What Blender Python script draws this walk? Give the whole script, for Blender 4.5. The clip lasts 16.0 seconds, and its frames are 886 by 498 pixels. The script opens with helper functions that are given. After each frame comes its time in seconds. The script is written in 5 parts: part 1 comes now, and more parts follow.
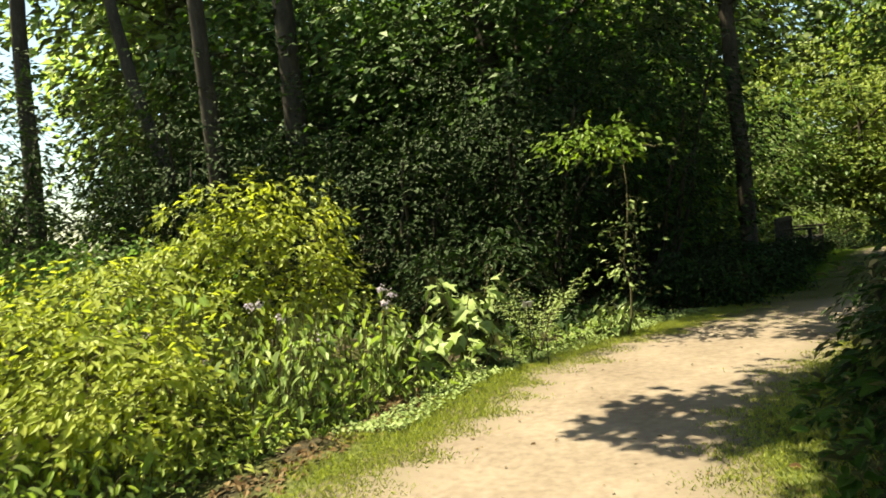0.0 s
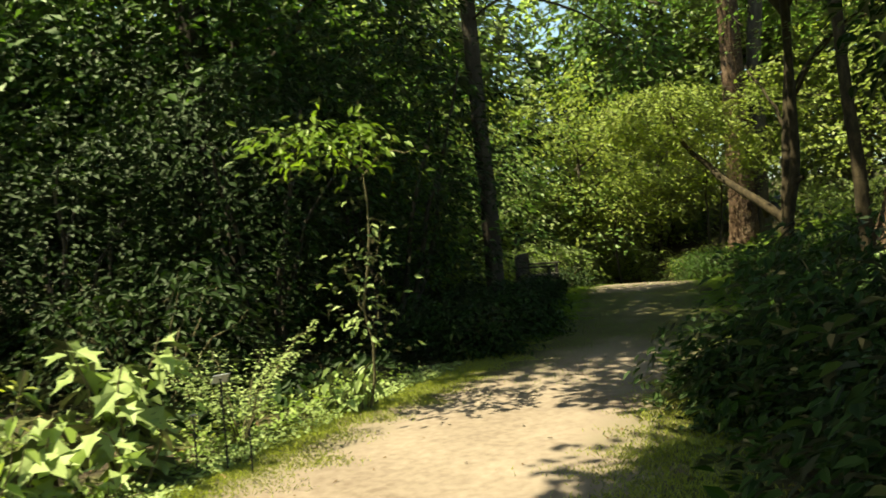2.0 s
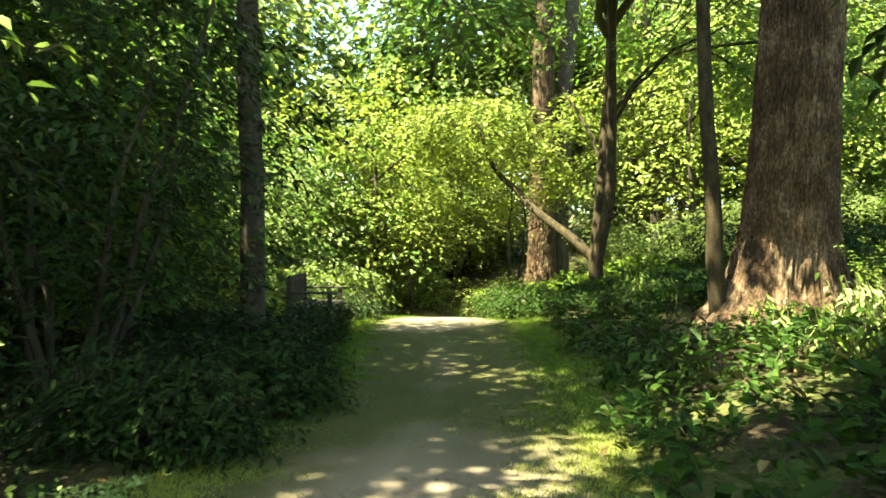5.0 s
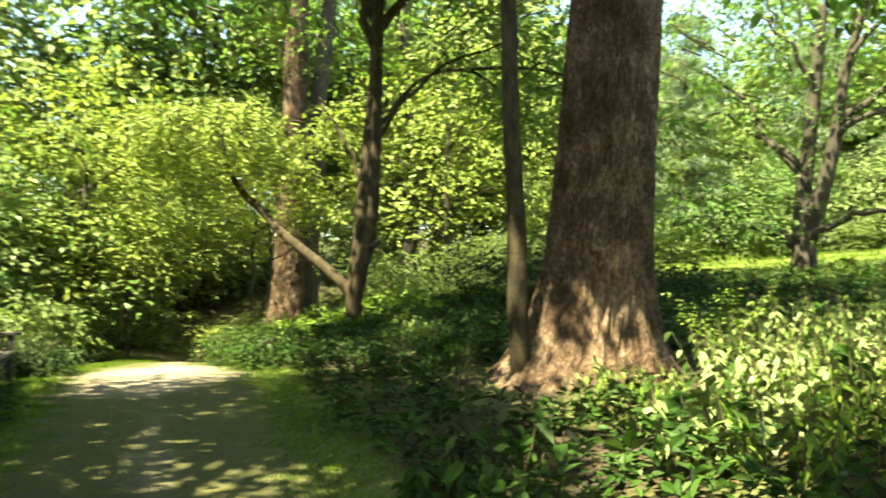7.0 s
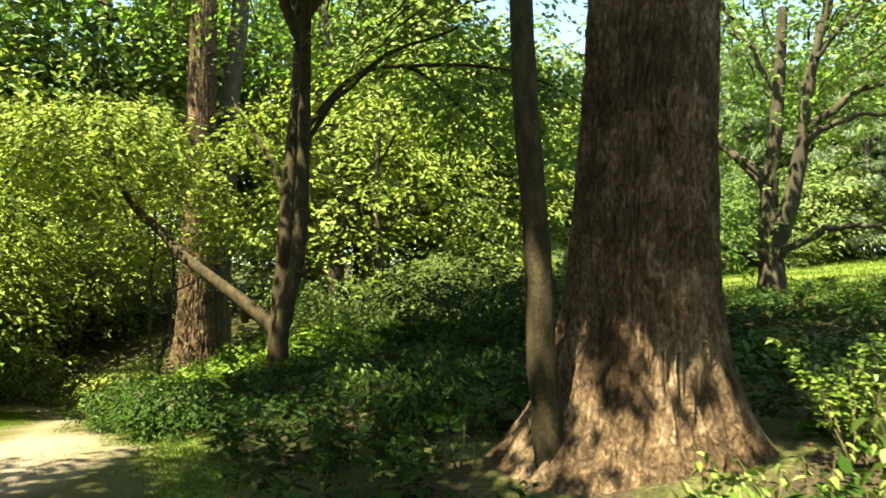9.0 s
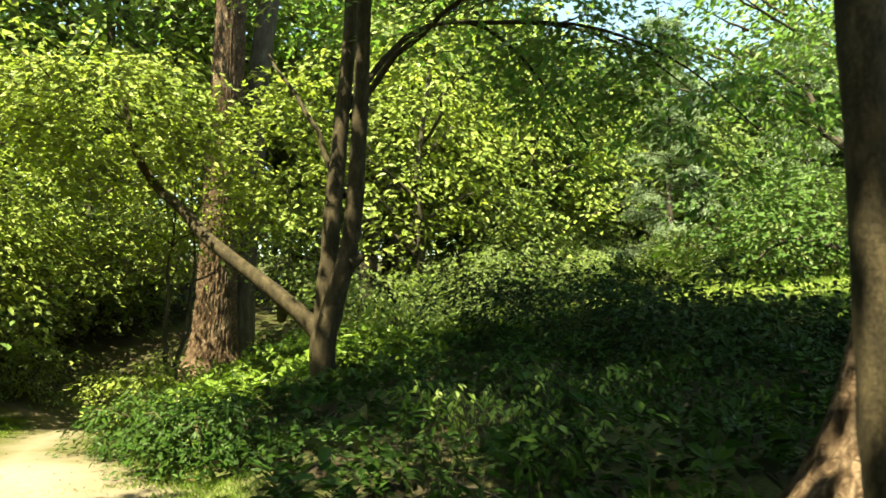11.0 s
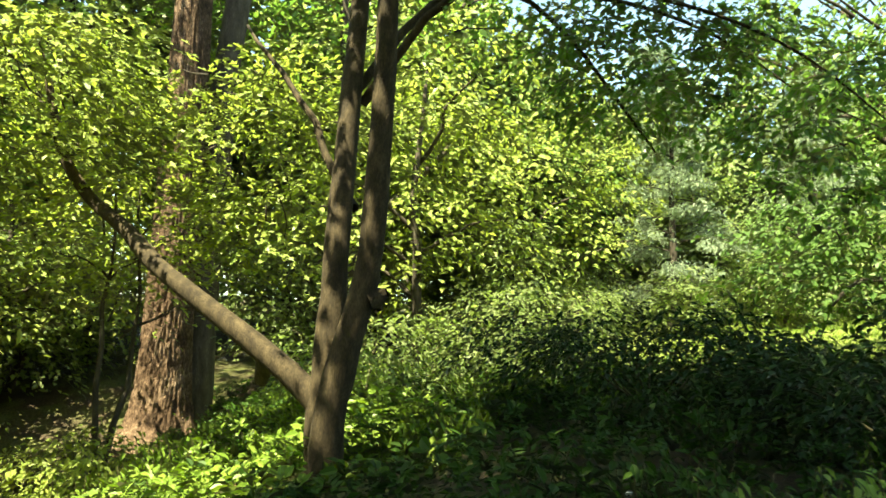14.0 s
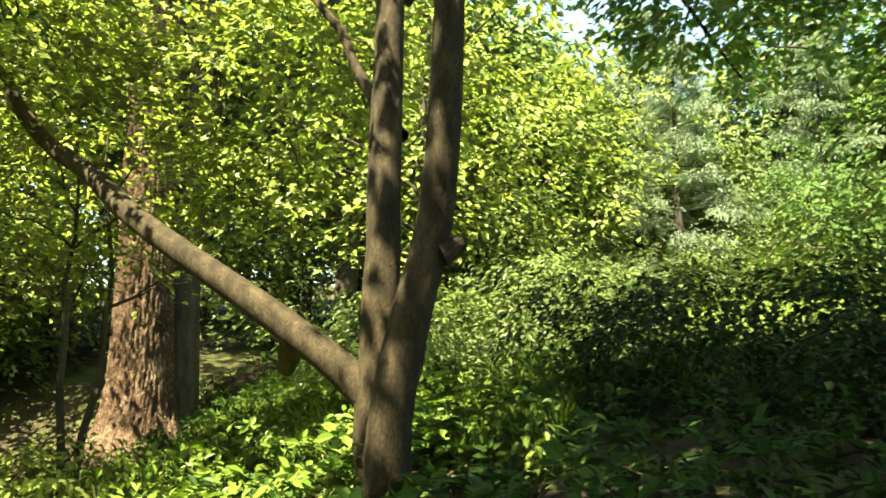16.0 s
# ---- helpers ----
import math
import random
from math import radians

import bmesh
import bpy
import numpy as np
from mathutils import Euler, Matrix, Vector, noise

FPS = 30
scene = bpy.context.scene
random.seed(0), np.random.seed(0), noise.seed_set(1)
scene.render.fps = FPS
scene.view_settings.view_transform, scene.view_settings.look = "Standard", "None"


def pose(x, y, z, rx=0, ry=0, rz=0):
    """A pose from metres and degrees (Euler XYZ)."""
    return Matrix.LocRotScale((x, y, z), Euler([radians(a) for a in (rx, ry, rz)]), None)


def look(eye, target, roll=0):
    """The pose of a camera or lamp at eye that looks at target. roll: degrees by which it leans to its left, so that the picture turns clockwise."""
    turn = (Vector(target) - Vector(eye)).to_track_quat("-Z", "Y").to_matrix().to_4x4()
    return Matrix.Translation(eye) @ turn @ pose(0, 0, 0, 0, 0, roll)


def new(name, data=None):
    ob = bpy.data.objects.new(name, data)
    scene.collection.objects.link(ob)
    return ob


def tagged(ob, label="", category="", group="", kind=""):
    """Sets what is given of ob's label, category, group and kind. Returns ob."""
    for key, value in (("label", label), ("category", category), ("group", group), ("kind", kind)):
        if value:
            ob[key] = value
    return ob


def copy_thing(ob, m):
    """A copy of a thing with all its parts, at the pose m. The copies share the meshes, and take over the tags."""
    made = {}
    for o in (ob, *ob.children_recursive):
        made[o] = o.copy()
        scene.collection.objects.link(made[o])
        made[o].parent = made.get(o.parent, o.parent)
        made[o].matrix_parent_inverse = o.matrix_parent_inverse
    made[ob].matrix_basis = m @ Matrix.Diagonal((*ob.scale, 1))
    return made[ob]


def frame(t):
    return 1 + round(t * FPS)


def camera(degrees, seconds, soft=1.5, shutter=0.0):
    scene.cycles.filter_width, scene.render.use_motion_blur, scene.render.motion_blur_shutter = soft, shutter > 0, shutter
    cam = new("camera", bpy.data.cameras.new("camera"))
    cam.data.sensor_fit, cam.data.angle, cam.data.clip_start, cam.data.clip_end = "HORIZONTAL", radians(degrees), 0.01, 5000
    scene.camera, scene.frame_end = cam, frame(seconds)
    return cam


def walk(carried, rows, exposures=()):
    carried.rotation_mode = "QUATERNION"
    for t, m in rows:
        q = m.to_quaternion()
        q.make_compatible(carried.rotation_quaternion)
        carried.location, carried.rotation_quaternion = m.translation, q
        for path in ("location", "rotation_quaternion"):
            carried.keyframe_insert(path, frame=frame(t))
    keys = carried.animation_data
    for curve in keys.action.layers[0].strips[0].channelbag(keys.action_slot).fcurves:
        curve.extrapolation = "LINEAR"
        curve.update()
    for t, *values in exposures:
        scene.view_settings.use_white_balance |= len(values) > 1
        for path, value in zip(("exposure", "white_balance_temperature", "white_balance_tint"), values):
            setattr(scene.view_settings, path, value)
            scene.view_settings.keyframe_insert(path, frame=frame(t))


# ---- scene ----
cam = camera(60.9, 16.0, soft=1.7, shutter=0.3)
METRES, EYE, TILT, LEAN, TURN = 20.0, 1.5, -1.8, 5.2, 0.0
ROWS = [
    (0.0, 0.0, 0.0, 0.0, 0.0, 0.0, -0.0),
    (0.5, 0.0019, 0.0356, -0.0016, -2.66, 0.92, 1.57),
    (1.0, 0.0068, 0.0695, -0.0015, -10.23, -1.01, 0.27),
    (1.5, 0.0147, 0.0954, -0.0005, -18.56, 3.57, 0.32),
    (2.0, 0.0262, 0.1251, 0.0015, -20.13, 2.88, 0.37),
    (2.5, 0.0354, 0.1541, 0.0038, -29.08, 2.04, -0.78),
    (3.0, 0.0485, 0.1776, 0.0057, -30.97, 3.54, -0.52),
    (5.5, 0.1325, 0.3066, 0.0223, -37.95, 4.77, -3.53),
    (6.0, 0.1542, 0.3343, 0.0289, -39.5, 5.66, -2.59),
    (6.5, 0.1768, 0.3616, 0.0317, -43.65, 7.22, -2.7),
    (7.0, 0.1961, 0.382, 0.036, -55.89, 7.43, -3.01),
    (7.5, 0.2198, 0.4063, 0.0427, -62.01, 7.41, -2.12),
    (8.0, 0.2413, 0.4333, 0.0471, -62.37, 7.06, -2.52),
    (8.5, 0.2622, 0.4541, 0.0493, -63.85, 7.71, -2.47),
    (9.0, 0.2894, 0.4795, 0.0548, -62.33, 9.39, -1.18),
    (9.5, 0.313, 0.5057, 0.059, -62.84, 9.55, -3.35),
    (10.0, 0.3334, 0.5307, 0.0592, -62.86, 9.2, -3.6),
    (12.5, 0.4307, 0.6498, 0.0759, -60.23, 9.37, -0.65),
    (13.0, 0.4525, 0.6665, 0.0762, -62.49, 9.95, -0.34),
    (13.5, 0.4757, 0.6905, 0.0817, -61.65, 12.14, -0.18),
    (14.0, 0.4918, 0.7069, 0.0845, -65.23, 12.65, -2.61),
    (14.5, 0.5125, 0.7332, 0.0828, -65.35, 12.12, -0.92),
    (15.0, 0.5303, 0.7538, 0.0849, -65.1, 12.04, 0.96),
    (15.5, 0.5465, 0.7697, 0.0875, -68.54, 11.72, -0.27),
    (16.0, 0.5655, 0.7934, 0.0865, -67.44, 11.62, -0.71),
]
walk(cam, [(t, pose(0, 0, EYE, TILT, LEAN, TURN) @ pose(METRES * x, METRES * y, METRES * z, 90 + pitch, roll, yaw)) for t, x, y, z, yaw, pitch, roll in ROWS],
     [(0, 1.75, 7900, -4), (1.5, 1.75, 8000, -5), (3.0, 1.8, 8000, -10), (5.3, 3.35, 8100, -13), (7.0, 3.1, 8100, -11), (8.5, 2.65, 8200, -11), (10.2, 2.6, 8300, -11), (12.4, 2.7, 8000, -11), (16, 3.0, 7900, -5)])

# ---- light ----
SUN = Vector((-0.42, 0.13, 0.90)).normalized()
world = bpy.data.worlds.new("sky")
scene.world = world
world.use_nodes = True
wn = world.node_tree
sky = wn.nodes.new("ShaderNodeTexSky")
sky.sky_type, sky.sun_disc = "NISHITA", False
sky.sun_elevation = math.asin(SUN.z)
sky.sun_rotation = math.atan2(SUN.x, SUN.y)
wn.links.new(sky.outputs[0], wn.nodes["Background"].inputs[0])
wn.nodes["Background"].inputs[1].default_value = 0.088
lamp = bpy.data.lights.new("sun", "SUN")
lamp.energy, lamp.angle, lamp.color = 5.0, radians(0.55), (1.0, 0.94, 0.82)
sun = new("sun", lamp)
sun.matrix_world = look((0, 0, 60), Vector((0, 0, 60)) - SUN)

RNG = np.random.default_rng(7)


# ---- materials ----
def material(name):
    m = bpy.data.materials.new(name)
    m.use_nodes = True
    m.node_tree.nodes.clear()
    return m, m.node_tree.nodes, m.node_tree.links


def ramp(n, stops):
    r = n.new("ShaderNodeValToRGB")
    while len(r.color_ramp.elements) < len(stops):
        r.color_ramp.elements.new(0.5)
    for e, (p, c) in zip(r.color_ramp.elements, stops):
        e.position, e.color = p, (*c, 1)
    return r


def noise_node(n, l, scale, detail=4, vec=None, stretch=None):
    t = n.new("ShaderNodeTexNoise")
    t.inputs["Scale"].default_value, t.inputs["Detail"].default_value = scale, detail
    if vec is not None:
        if stretch:
            mp = n.new("ShaderNodeMapping")
            mp.inputs["Scale"].default_value = stretch
            l.new(vec, mp.inputs[0])
            vec = mp.outputs[0]
        l.new(vec, t.inputs[0])
    return t


def position(n):
    return n.new("ShaderNodeNewGeometry").outputs["Position"]


def leaf_material(name, dark, mid, light, through_light=0.45, gloss=0.35, tint=None):
    """Thin leaves: diffuse both ways, a waxy gloss, colour varied leaf by leaf and over the plant."""
    m, n, l = material(name)
    geo = n.new("ShaderNodeNewGeometry")
    r = ramp(n, [(0.0, dark), (0.5, mid), (1.0, light)])
    big = noise_node(n, l, 0.9, 2, geo.outputs["Position"])
    mixv = n.new("ShaderNodeMath")
    mixv.operation = "MULTIPLY_ADD"
    mixv.inputs[1].default_value = 0.5
    l.new(geo.outputs["Random Per Island"], mixv.inputs[0])
    sc = n.new("ShaderNodeMath")
    sc.operation = "MULTIPLY"
    sc.inputs[1].default_value = 0.55
    l.new(big.outputs[0], sc.inputs[0])
    l.new(sc.outputs[0], mixv.inputs[2])
    l.new(mixv.outputs[0], r.inputs[0])
    d = n.new("ShaderNodeBsdfDiffuse")
    t = n.new("ShaderNodeBsdfTranslucent")
    g = n.new("ShaderNodeBsdfGlossy")
    g.inputs["Roughness"].default_value = gloss
    g.inputs["Color"].default_value = (0.24, 0.26, 0.2, 1)
    l.new(r.outputs[0], d.inputs[0])
    hs = n.new("ShaderNodeMixRGB")
    hs.blend_type = "MULTIPLY"
    hs.inputs[0].default_value = 1.0
    hs.inputs[2].default_value = (*(tint or (1.6, 1.75, 0.8)), 1)
    l.new(r.outputs[0], hs.inputs[1])
    l.new(hs.outputs[0], t.inputs[0])
    mx = n.new("ShaderNodeMixShader")
    mx.inputs[0].default_value = through_light
    l.new(d.outputs[0], mx.inputs[1])
    l.new(t.outputs[0], mx.inputs[2])
    fr = n.new("ShaderNodeFresnel")
    fr.inputs[0].default_value = 1.38
    m2 = n.new("ShaderNodeMixShader")
    l.new(fr.outputs[0], m2.inputs[0])
    l.new(mx.outputs[0], m2.inputs[1])
    l.new(g.outputs[0], m2.inputs[2])
    o = n.new("ShaderNodeOutputMaterial")
    l.new(m2.outputs[0], o.inputs[0])
    return m


def rough_material(name, stops, scale, bump=0.3, roughness=0.9, stretch=None, fine=6.0, bump_scale=None, distance=0.02):
    """Bark, wood, soil: colour in two scales and relief."""
    m, n, l = material(name)
    p = position(n)
    a = noise_node(n, l, scale, 6, p, stretch)
    b = noise_node(n, l, scale * fine, 4, p, stretch)
    mix = n.new("ShaderNodeMixRGB")
    mix.inputs[0].default_value = 0.4
    l.new(a.outputs[0], mix.inputs[1])
    l.new(b.outputs[0], mix.inputs[2])
    r = ramp(n, stops)
    l.new(mix.outputs[0], r.inputs[0])
    s = n.new("ShaderNodeBsdfPrincipled")
    s.inputs["Roughness"].default_value = roughness
    s.inputs["Specular IOR Level"].default_value = 0.2
    l.new(r.outputs[0], s.inputs["Base Color"])
    bp = n.new("ShaderNodeBump")
    bp.inputs["Strength"].default_value = bump
    bp.inputs["Distance"].default_value = distance
    l.new(mix.outputs[0], bp.inputs["Height"])
    l.new(bp.outputs[0], s.inputs["Normal"])
    o = n.new("ShaderNodeOutputMaterial")
    l.new(s.outputs[0], o.inputs[0])
    return m


LEAF_MAPLE = leaf_material("maple leaf", (0.135, 0.19, 0.042), (0.235, 0.29, 0.07), (0.39, 0.405, 0.125), 0.5, 0.35, (1.65, 1.7, 1.05))
LEAF_TREE = leaf_material("tree leaf", (0.07, 0.13, 0.032), (0.12, 0.195, 0.052), (0.2, 0.27, 0.09), 0.5, 0.35, (1.55, 1.75, 1.0))
# Paler than nearer leaves: distance haze is mixed into the colour.
LEAF_FAR = leaf_material("distant leaf", (0.12, 0.17, 0.055), (0.21, 0.265, 0.1), (0.34, 0.365, 0.17), 0.6, 0.4, (1.8, 1.95, 1.1))
# Grey-green needle, paled to hold the haze.
LEAF_PINE = leaf_material("pine needle paled for haze", (0.17, 0.22, 0.13), (0.27, 0.33, 0.21), (0.4, 0.45, 0.32), 0.4, 0.45, (1.3, 1.4, 1.1))
# Evergreen dark taken down further to hold the deep shade of thicket and bank.
LEAF_DARK = leaf_material("dark leaf deepened for shade", (0.007, 0.017, 0.004), (0.014, 0.03, 0.007), (0.034, 0.06, 0.012), 0.2, 0.55)
# Tree leaf at about half its brightness, standing for foliage in shade.
LEAF_SHADE = leaf_material("tree leaf darkened for shade", (0.035, 0.07, 0.016), (0.06, 0.11, 0.026), (0.1, 0.16, 0.04), 0.4, 0.4)
LEAF_SHRUB = leaf_material("sunlit shrub leaf", (0.19, 0.24, 0.045), (0.31, 0.35, 0.075), (0.46, 0.47, 0.13), 0.45, 0.4, (1.7, 1.7, 0.7))
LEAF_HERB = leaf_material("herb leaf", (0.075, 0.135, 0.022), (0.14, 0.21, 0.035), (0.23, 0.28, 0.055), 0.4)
# Herb leaf darkened to hold the shade of the bank.
LEAF_BANK = leaf_material("herb leaf darkened for shade", (0.013, 0.034, 0.006), (0.028, 0.062, 0.01), (0.065, 0.112, 0.018), 0.35, 0.45)
# Pale leaf lifted further, standing for the sun's glare on its gloss.
LEAF_PALE = leaf_material("pale broad leaf", (0.19, 0.26, 0.085), (0.28, 0.345, 0.13), (0.4, 0.44, 0.2), 0.35, 0.4, (1.25, 1.4, 0.8))
# Herb leaf lightened to hold the sun on the bed.
LEAF_BED = leaf_material("herb leaf lightened for sun", (0.13, 0.21, 0.05), (0.24, 0.32, 0.085), (0.38, 0.43, 0.15), 0.45, 0.4, (1.6, 1.65, 0.8))
# Blades brightened to hold the sun on the verge.
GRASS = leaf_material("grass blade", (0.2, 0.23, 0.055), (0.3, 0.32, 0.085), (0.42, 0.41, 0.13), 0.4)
LITTER = leaf_material("dead leaf", (0.06, 0.035, 0.018), (0.13, 0.075, 0.035), (0.24, 0.16, 0.08), 0.15, 0.6, (1.2, 1.0, 0.8))
PETAL = leaf_material("pale lilac petal", (0.5, 0.38, 0.5), (0.6, 0.48, 0.6), (0.7, 0.6, 0.7), 0.4, 0.5, (1.0, 1.0, 1.0))


def furrowed_bark():
    m, n, l = material("furrowed brown bark")
    p = position(n)
    warp = noise_node(n, l, 5, 3, p)
    add = n.new("ShaderNodeMixRGB")
    add.blend_type = "LINEAR_LIGHT"
    add.inputs[0].default_value = 0.16
    l.new(p, add.inputs[1])
    l.new(warp.outputs["Color"], add.inputs[2])
    mp = n.new("ShaderNodeMapping")
    mp.inputs["Scale"].default_value = (1, 1, 0.14)
    l.new(add.outputs[0], mp.inputs[0])
    vo = n.new("ShaderNodeTexVoronoi")
    vo.feature = "DISTANCE_TO_EDGE"
    vo.inputs["Scale"].default_value = 13
    l.new(mp.outputs[0], vo.inputs["Vector"])
    fine = noise_node(n, l, 38, 6, p, (1, 1, 0.4))
    big = noise_node(n, l, 2.2, 3, p)
    crack = ramp(n, [(0.0, (0.5, 0.48, 0.46)), (0.25, (0.8, 0.78, 0.77)), (0.6, (1, 1, 1))])
    l.new(vo.outputs["Distance"], crack.inputs[0])
    tone = ramp(n, [(0.34, (0.035, 0.022, 0.014)), (0.5, (0.12, 0.075, 0.047)), (0.66, (0.3, 0.215, 0.15))])
    mixn = n.new("ShaderNodeMixRGB")
    mixn.inputs[0].default_value = 0.5
    l.new(fine.outputs[0], mixn.inputs[1])
    l.new(big.outputs[0], mixn.inputs[2])
    l.new(mixn.outputs[0], tone.inputs[0])
    mul = n.new("ShaderNodeMixRGB")
    mul.blend_type = "MULTIPLY"
    mul.inputs[0].default_value = 1.0
    l.new(tone.outputs[0], mul.inputs[1])
    l.new(crack.outputs[0], mul.inputs[2])
    s = n.new("ShaderNodeBsdfPrincipled")
    s.inputs["Roughness"].default_value = 0.95
    s.inputs["Specular IOR Level"].default_value = 0.15
    l.new(mul.outputs[0], s.inputs["Base Color"])
    h = n.new("ShaderNodeMixRGB")
    h.inputs[0].default_value = 0.3
    l.new(crack.outputs[0], h.inputs[1])
    l.new(fine.outputs[0], h.inputs[2])
    bp = n.new("ShaderNodeBump")
    bp.inputs["Strength"].default_value, bp.inputs["Distance"].default_value = 1.0, 0.035
    l.new(h.outputs[0], bp.inputs["Height"])
    l.new(bp.outputs[0], s.inputs["Normal"])
    o = n.new("ShaderNodeOutputMaterial")
    l.new(s.outputs[0], o.inputs[0])
    return m


BARK_TULIP = furrowed_bark()
BARK_GREY = rough_material("grey bark", [(0.3, (0.032, 0.024, 0.018)), (0.5, (0.088, 0.067, 0.049)), (0.7, (0.18, 0.145, 0.11))], 9, 0.5, 0.92, (1, 1, 0.3), 6)
BARK_BROWN = rough_material("smooth brown bark", [(0.32, (0.012, 0.0085, 0.0045)), (0.5, (0.032, 0.023, 0.0115)), (0.7, (0.08, 0.058, 0.03))], 12, 1.0, 0.9, (1, 1, 0.4), 6)
BARK_DARK = rough_material("dark bark", [(0.3, (0.02, 0.016, 0.012)), (0.55, (0.06, 0.048, 0.035)), (0.75, (0.12, 0.1, 0.075))], 8, 0.5, 0.95, (1, 1, 0.3), 6)
STEM = rough_material("green brown stem", [(0.3, (0.06, 0.05, 0.025)), (0.7, (0.14, 0.12, 0.06))], 30, 0.2)
TEAK = rough_material("weathered teak", [(0.3, (0.025, 0.021, 0.016)), (0.5, (0.05, 0.042, 0.033)), (0.75, (0.09, 0.077, 0.06))], 14, 0.4, 0.85, (1, 1, 5), 5, distance=0.004)


# ---- terrain ----
LINE = np.array([(-5.5, -14), (-3.4, -6), (-0.9, 0), (0.45, 4.2), (1.95, 6.8), (4.25, 9.1), (6.75, 11.8), (8.9, 14.7), (10.9, 17.5), (13.3, 20.6), (16.0, 23.8), (17.6, 27.2), (16.8, 31.5), (13.5, 38)], float)
HALF = np.array([1.4, 1.4, 1.3, 0.98, 1.1, 1.05, 1.15, 1.3, 1.4, 1.05, 0.85, 0.8, 0.8, 0.8])


def smooth_line(p, k):
    t = np.linspace(0, len(p) - 1, k)
    i = np.clip(t.astype(int), 0, len(p) - 2)
    f = (t - i)[:, None]
    p0, p1, p2, p3 = (p[np.clip(i + j, 0, len(p) - 1)] for j in (-1, 0, 1, 2))
    return 0.5 * (2 * p1 + (p2 - p0) * f + (2 * p0 - 5 * p1 + 4 * p2 - p3) * f ** 2 + (3 * p1 - p0 - 3 * p2 + p3) * f ** 3)


CURVE = smooth_line(np.column_stack([LINE, HALF]), 560)
TANGENT = np.gradient(CURVE[:, :2], axis=0)
TANGENT /= np.linalg.norm(TANGENT, axis=1)[:, None]


def path_side(x, y):
    """Signed distance right of the path's middle and half its width there."""
    x, y = np.atleast_1d(np.asarray(x, float)), np.atleast_1d(np.asarray(y, float))
    side, half = np.empty(len(x)), np.empty(len(x))
    for a in range(0, len(x), 4000):
        dx = x[a:a + 4000, None] - CURVE[None, :, 0]
        dy = y[a:a + 4000, None] - CURVE[None, :, 1]
        i = np.argmin(dx * dx + dy * dy, axis=1)
        k = np.arange(len(i))
        ex, ey = dx[k, i], dy[k, i]
        side[a:a + 4000] = np.hypot(ex, ey) * np.sign(ex * TANGENT[i, 1] - ey * TANGENT[i, 0])
        half[a:a + 4000] = CURVE[i, 2]
    return side, half


def ground_height(x, y):
    side, half = path_side(x, y)
    x, y = np.atleast_1d(x), np.atleast_1d(y)
    d = np.maximum(0, side - half)
    s = np.clip(d / 2.6, 0, 1)
    h = 0.5 * s * s * (3 - 2 * s) + 0.112 * np.clip(d - 2.3, 0, 38)
    d = np.maximum(0, -side - half - 0.4)
    h = h - 0.12 * np.clip(d / 2, 0, 1)
    off = np.clip((np.abs(side) - half) / 0.8, 0, 1)
    fall = np.clip((0.62 * x + 0.78 * y - 19.5) / 11, 0, 1)
    h = h - 0.7 * fall * fall * (3 - 2 * fall) * np.clip(1 - (side - half) / 4, 0, 1)
    h = h - 0.75 * np.exp(-((x - 20.6) ** 2 + (y - 25.0) ** 2) / 11)
    return h + off * 0.05 * (np.sin(x * 1.7 + 0.6 * y) * np.cos(y * 1.3 - 0.4 * x) + 0.6 * np.sin(x * 3.9 + 2) * np.sin(y * 4.3))


def gz(x, y):
    return float(ground_height(x, y)[0])


def mesh_from(name, verts, faces, mats, smooth=False):
    """A mesh out of arrays; faces all have the same number of corners."""
    me = bpy.data.meshes.new(name)
    v, f = np.asarray(verts, np.float32), np.asarray(faces, np.int32)
    me.vertices.add(len(v))
    me.vertices.foreach_set("co", v.ravel())
    me.loops.add(f.size)
    me.loops.foreach_set("vertex_index", f.ravel())
    me.polygons.add(len(f))
    me.polygons.foreach_set("loop_start", np.arange(len(f), dtype=np.int32) * f.shape[1])
    me.polygons.foreach_set("use_smooth", np.full(len(f), smooth))
    me.update(calc_edges=True)
    for m in mats if isinstance(mats, (list, tuple)) else [mats]:
        me.materials.append(m)
    return me


def child(name, me, parent, label=""):
    ob = new(name, me)
    ob.parent = parent
    return tagged(ob, label)


def part(name, bm, mat, parent, label=""):
    me = bpy.data.meshes.new(name)
    bm.to_mesh(me)
    bm.free()
    me.materials.append(mat)
    return child(name, me, parent, label)


def thing(name, at, label, category, group="", kind=""):
    ob = new(name)
    ob.location = at
    return tagged(ob, label, category, group, kind)


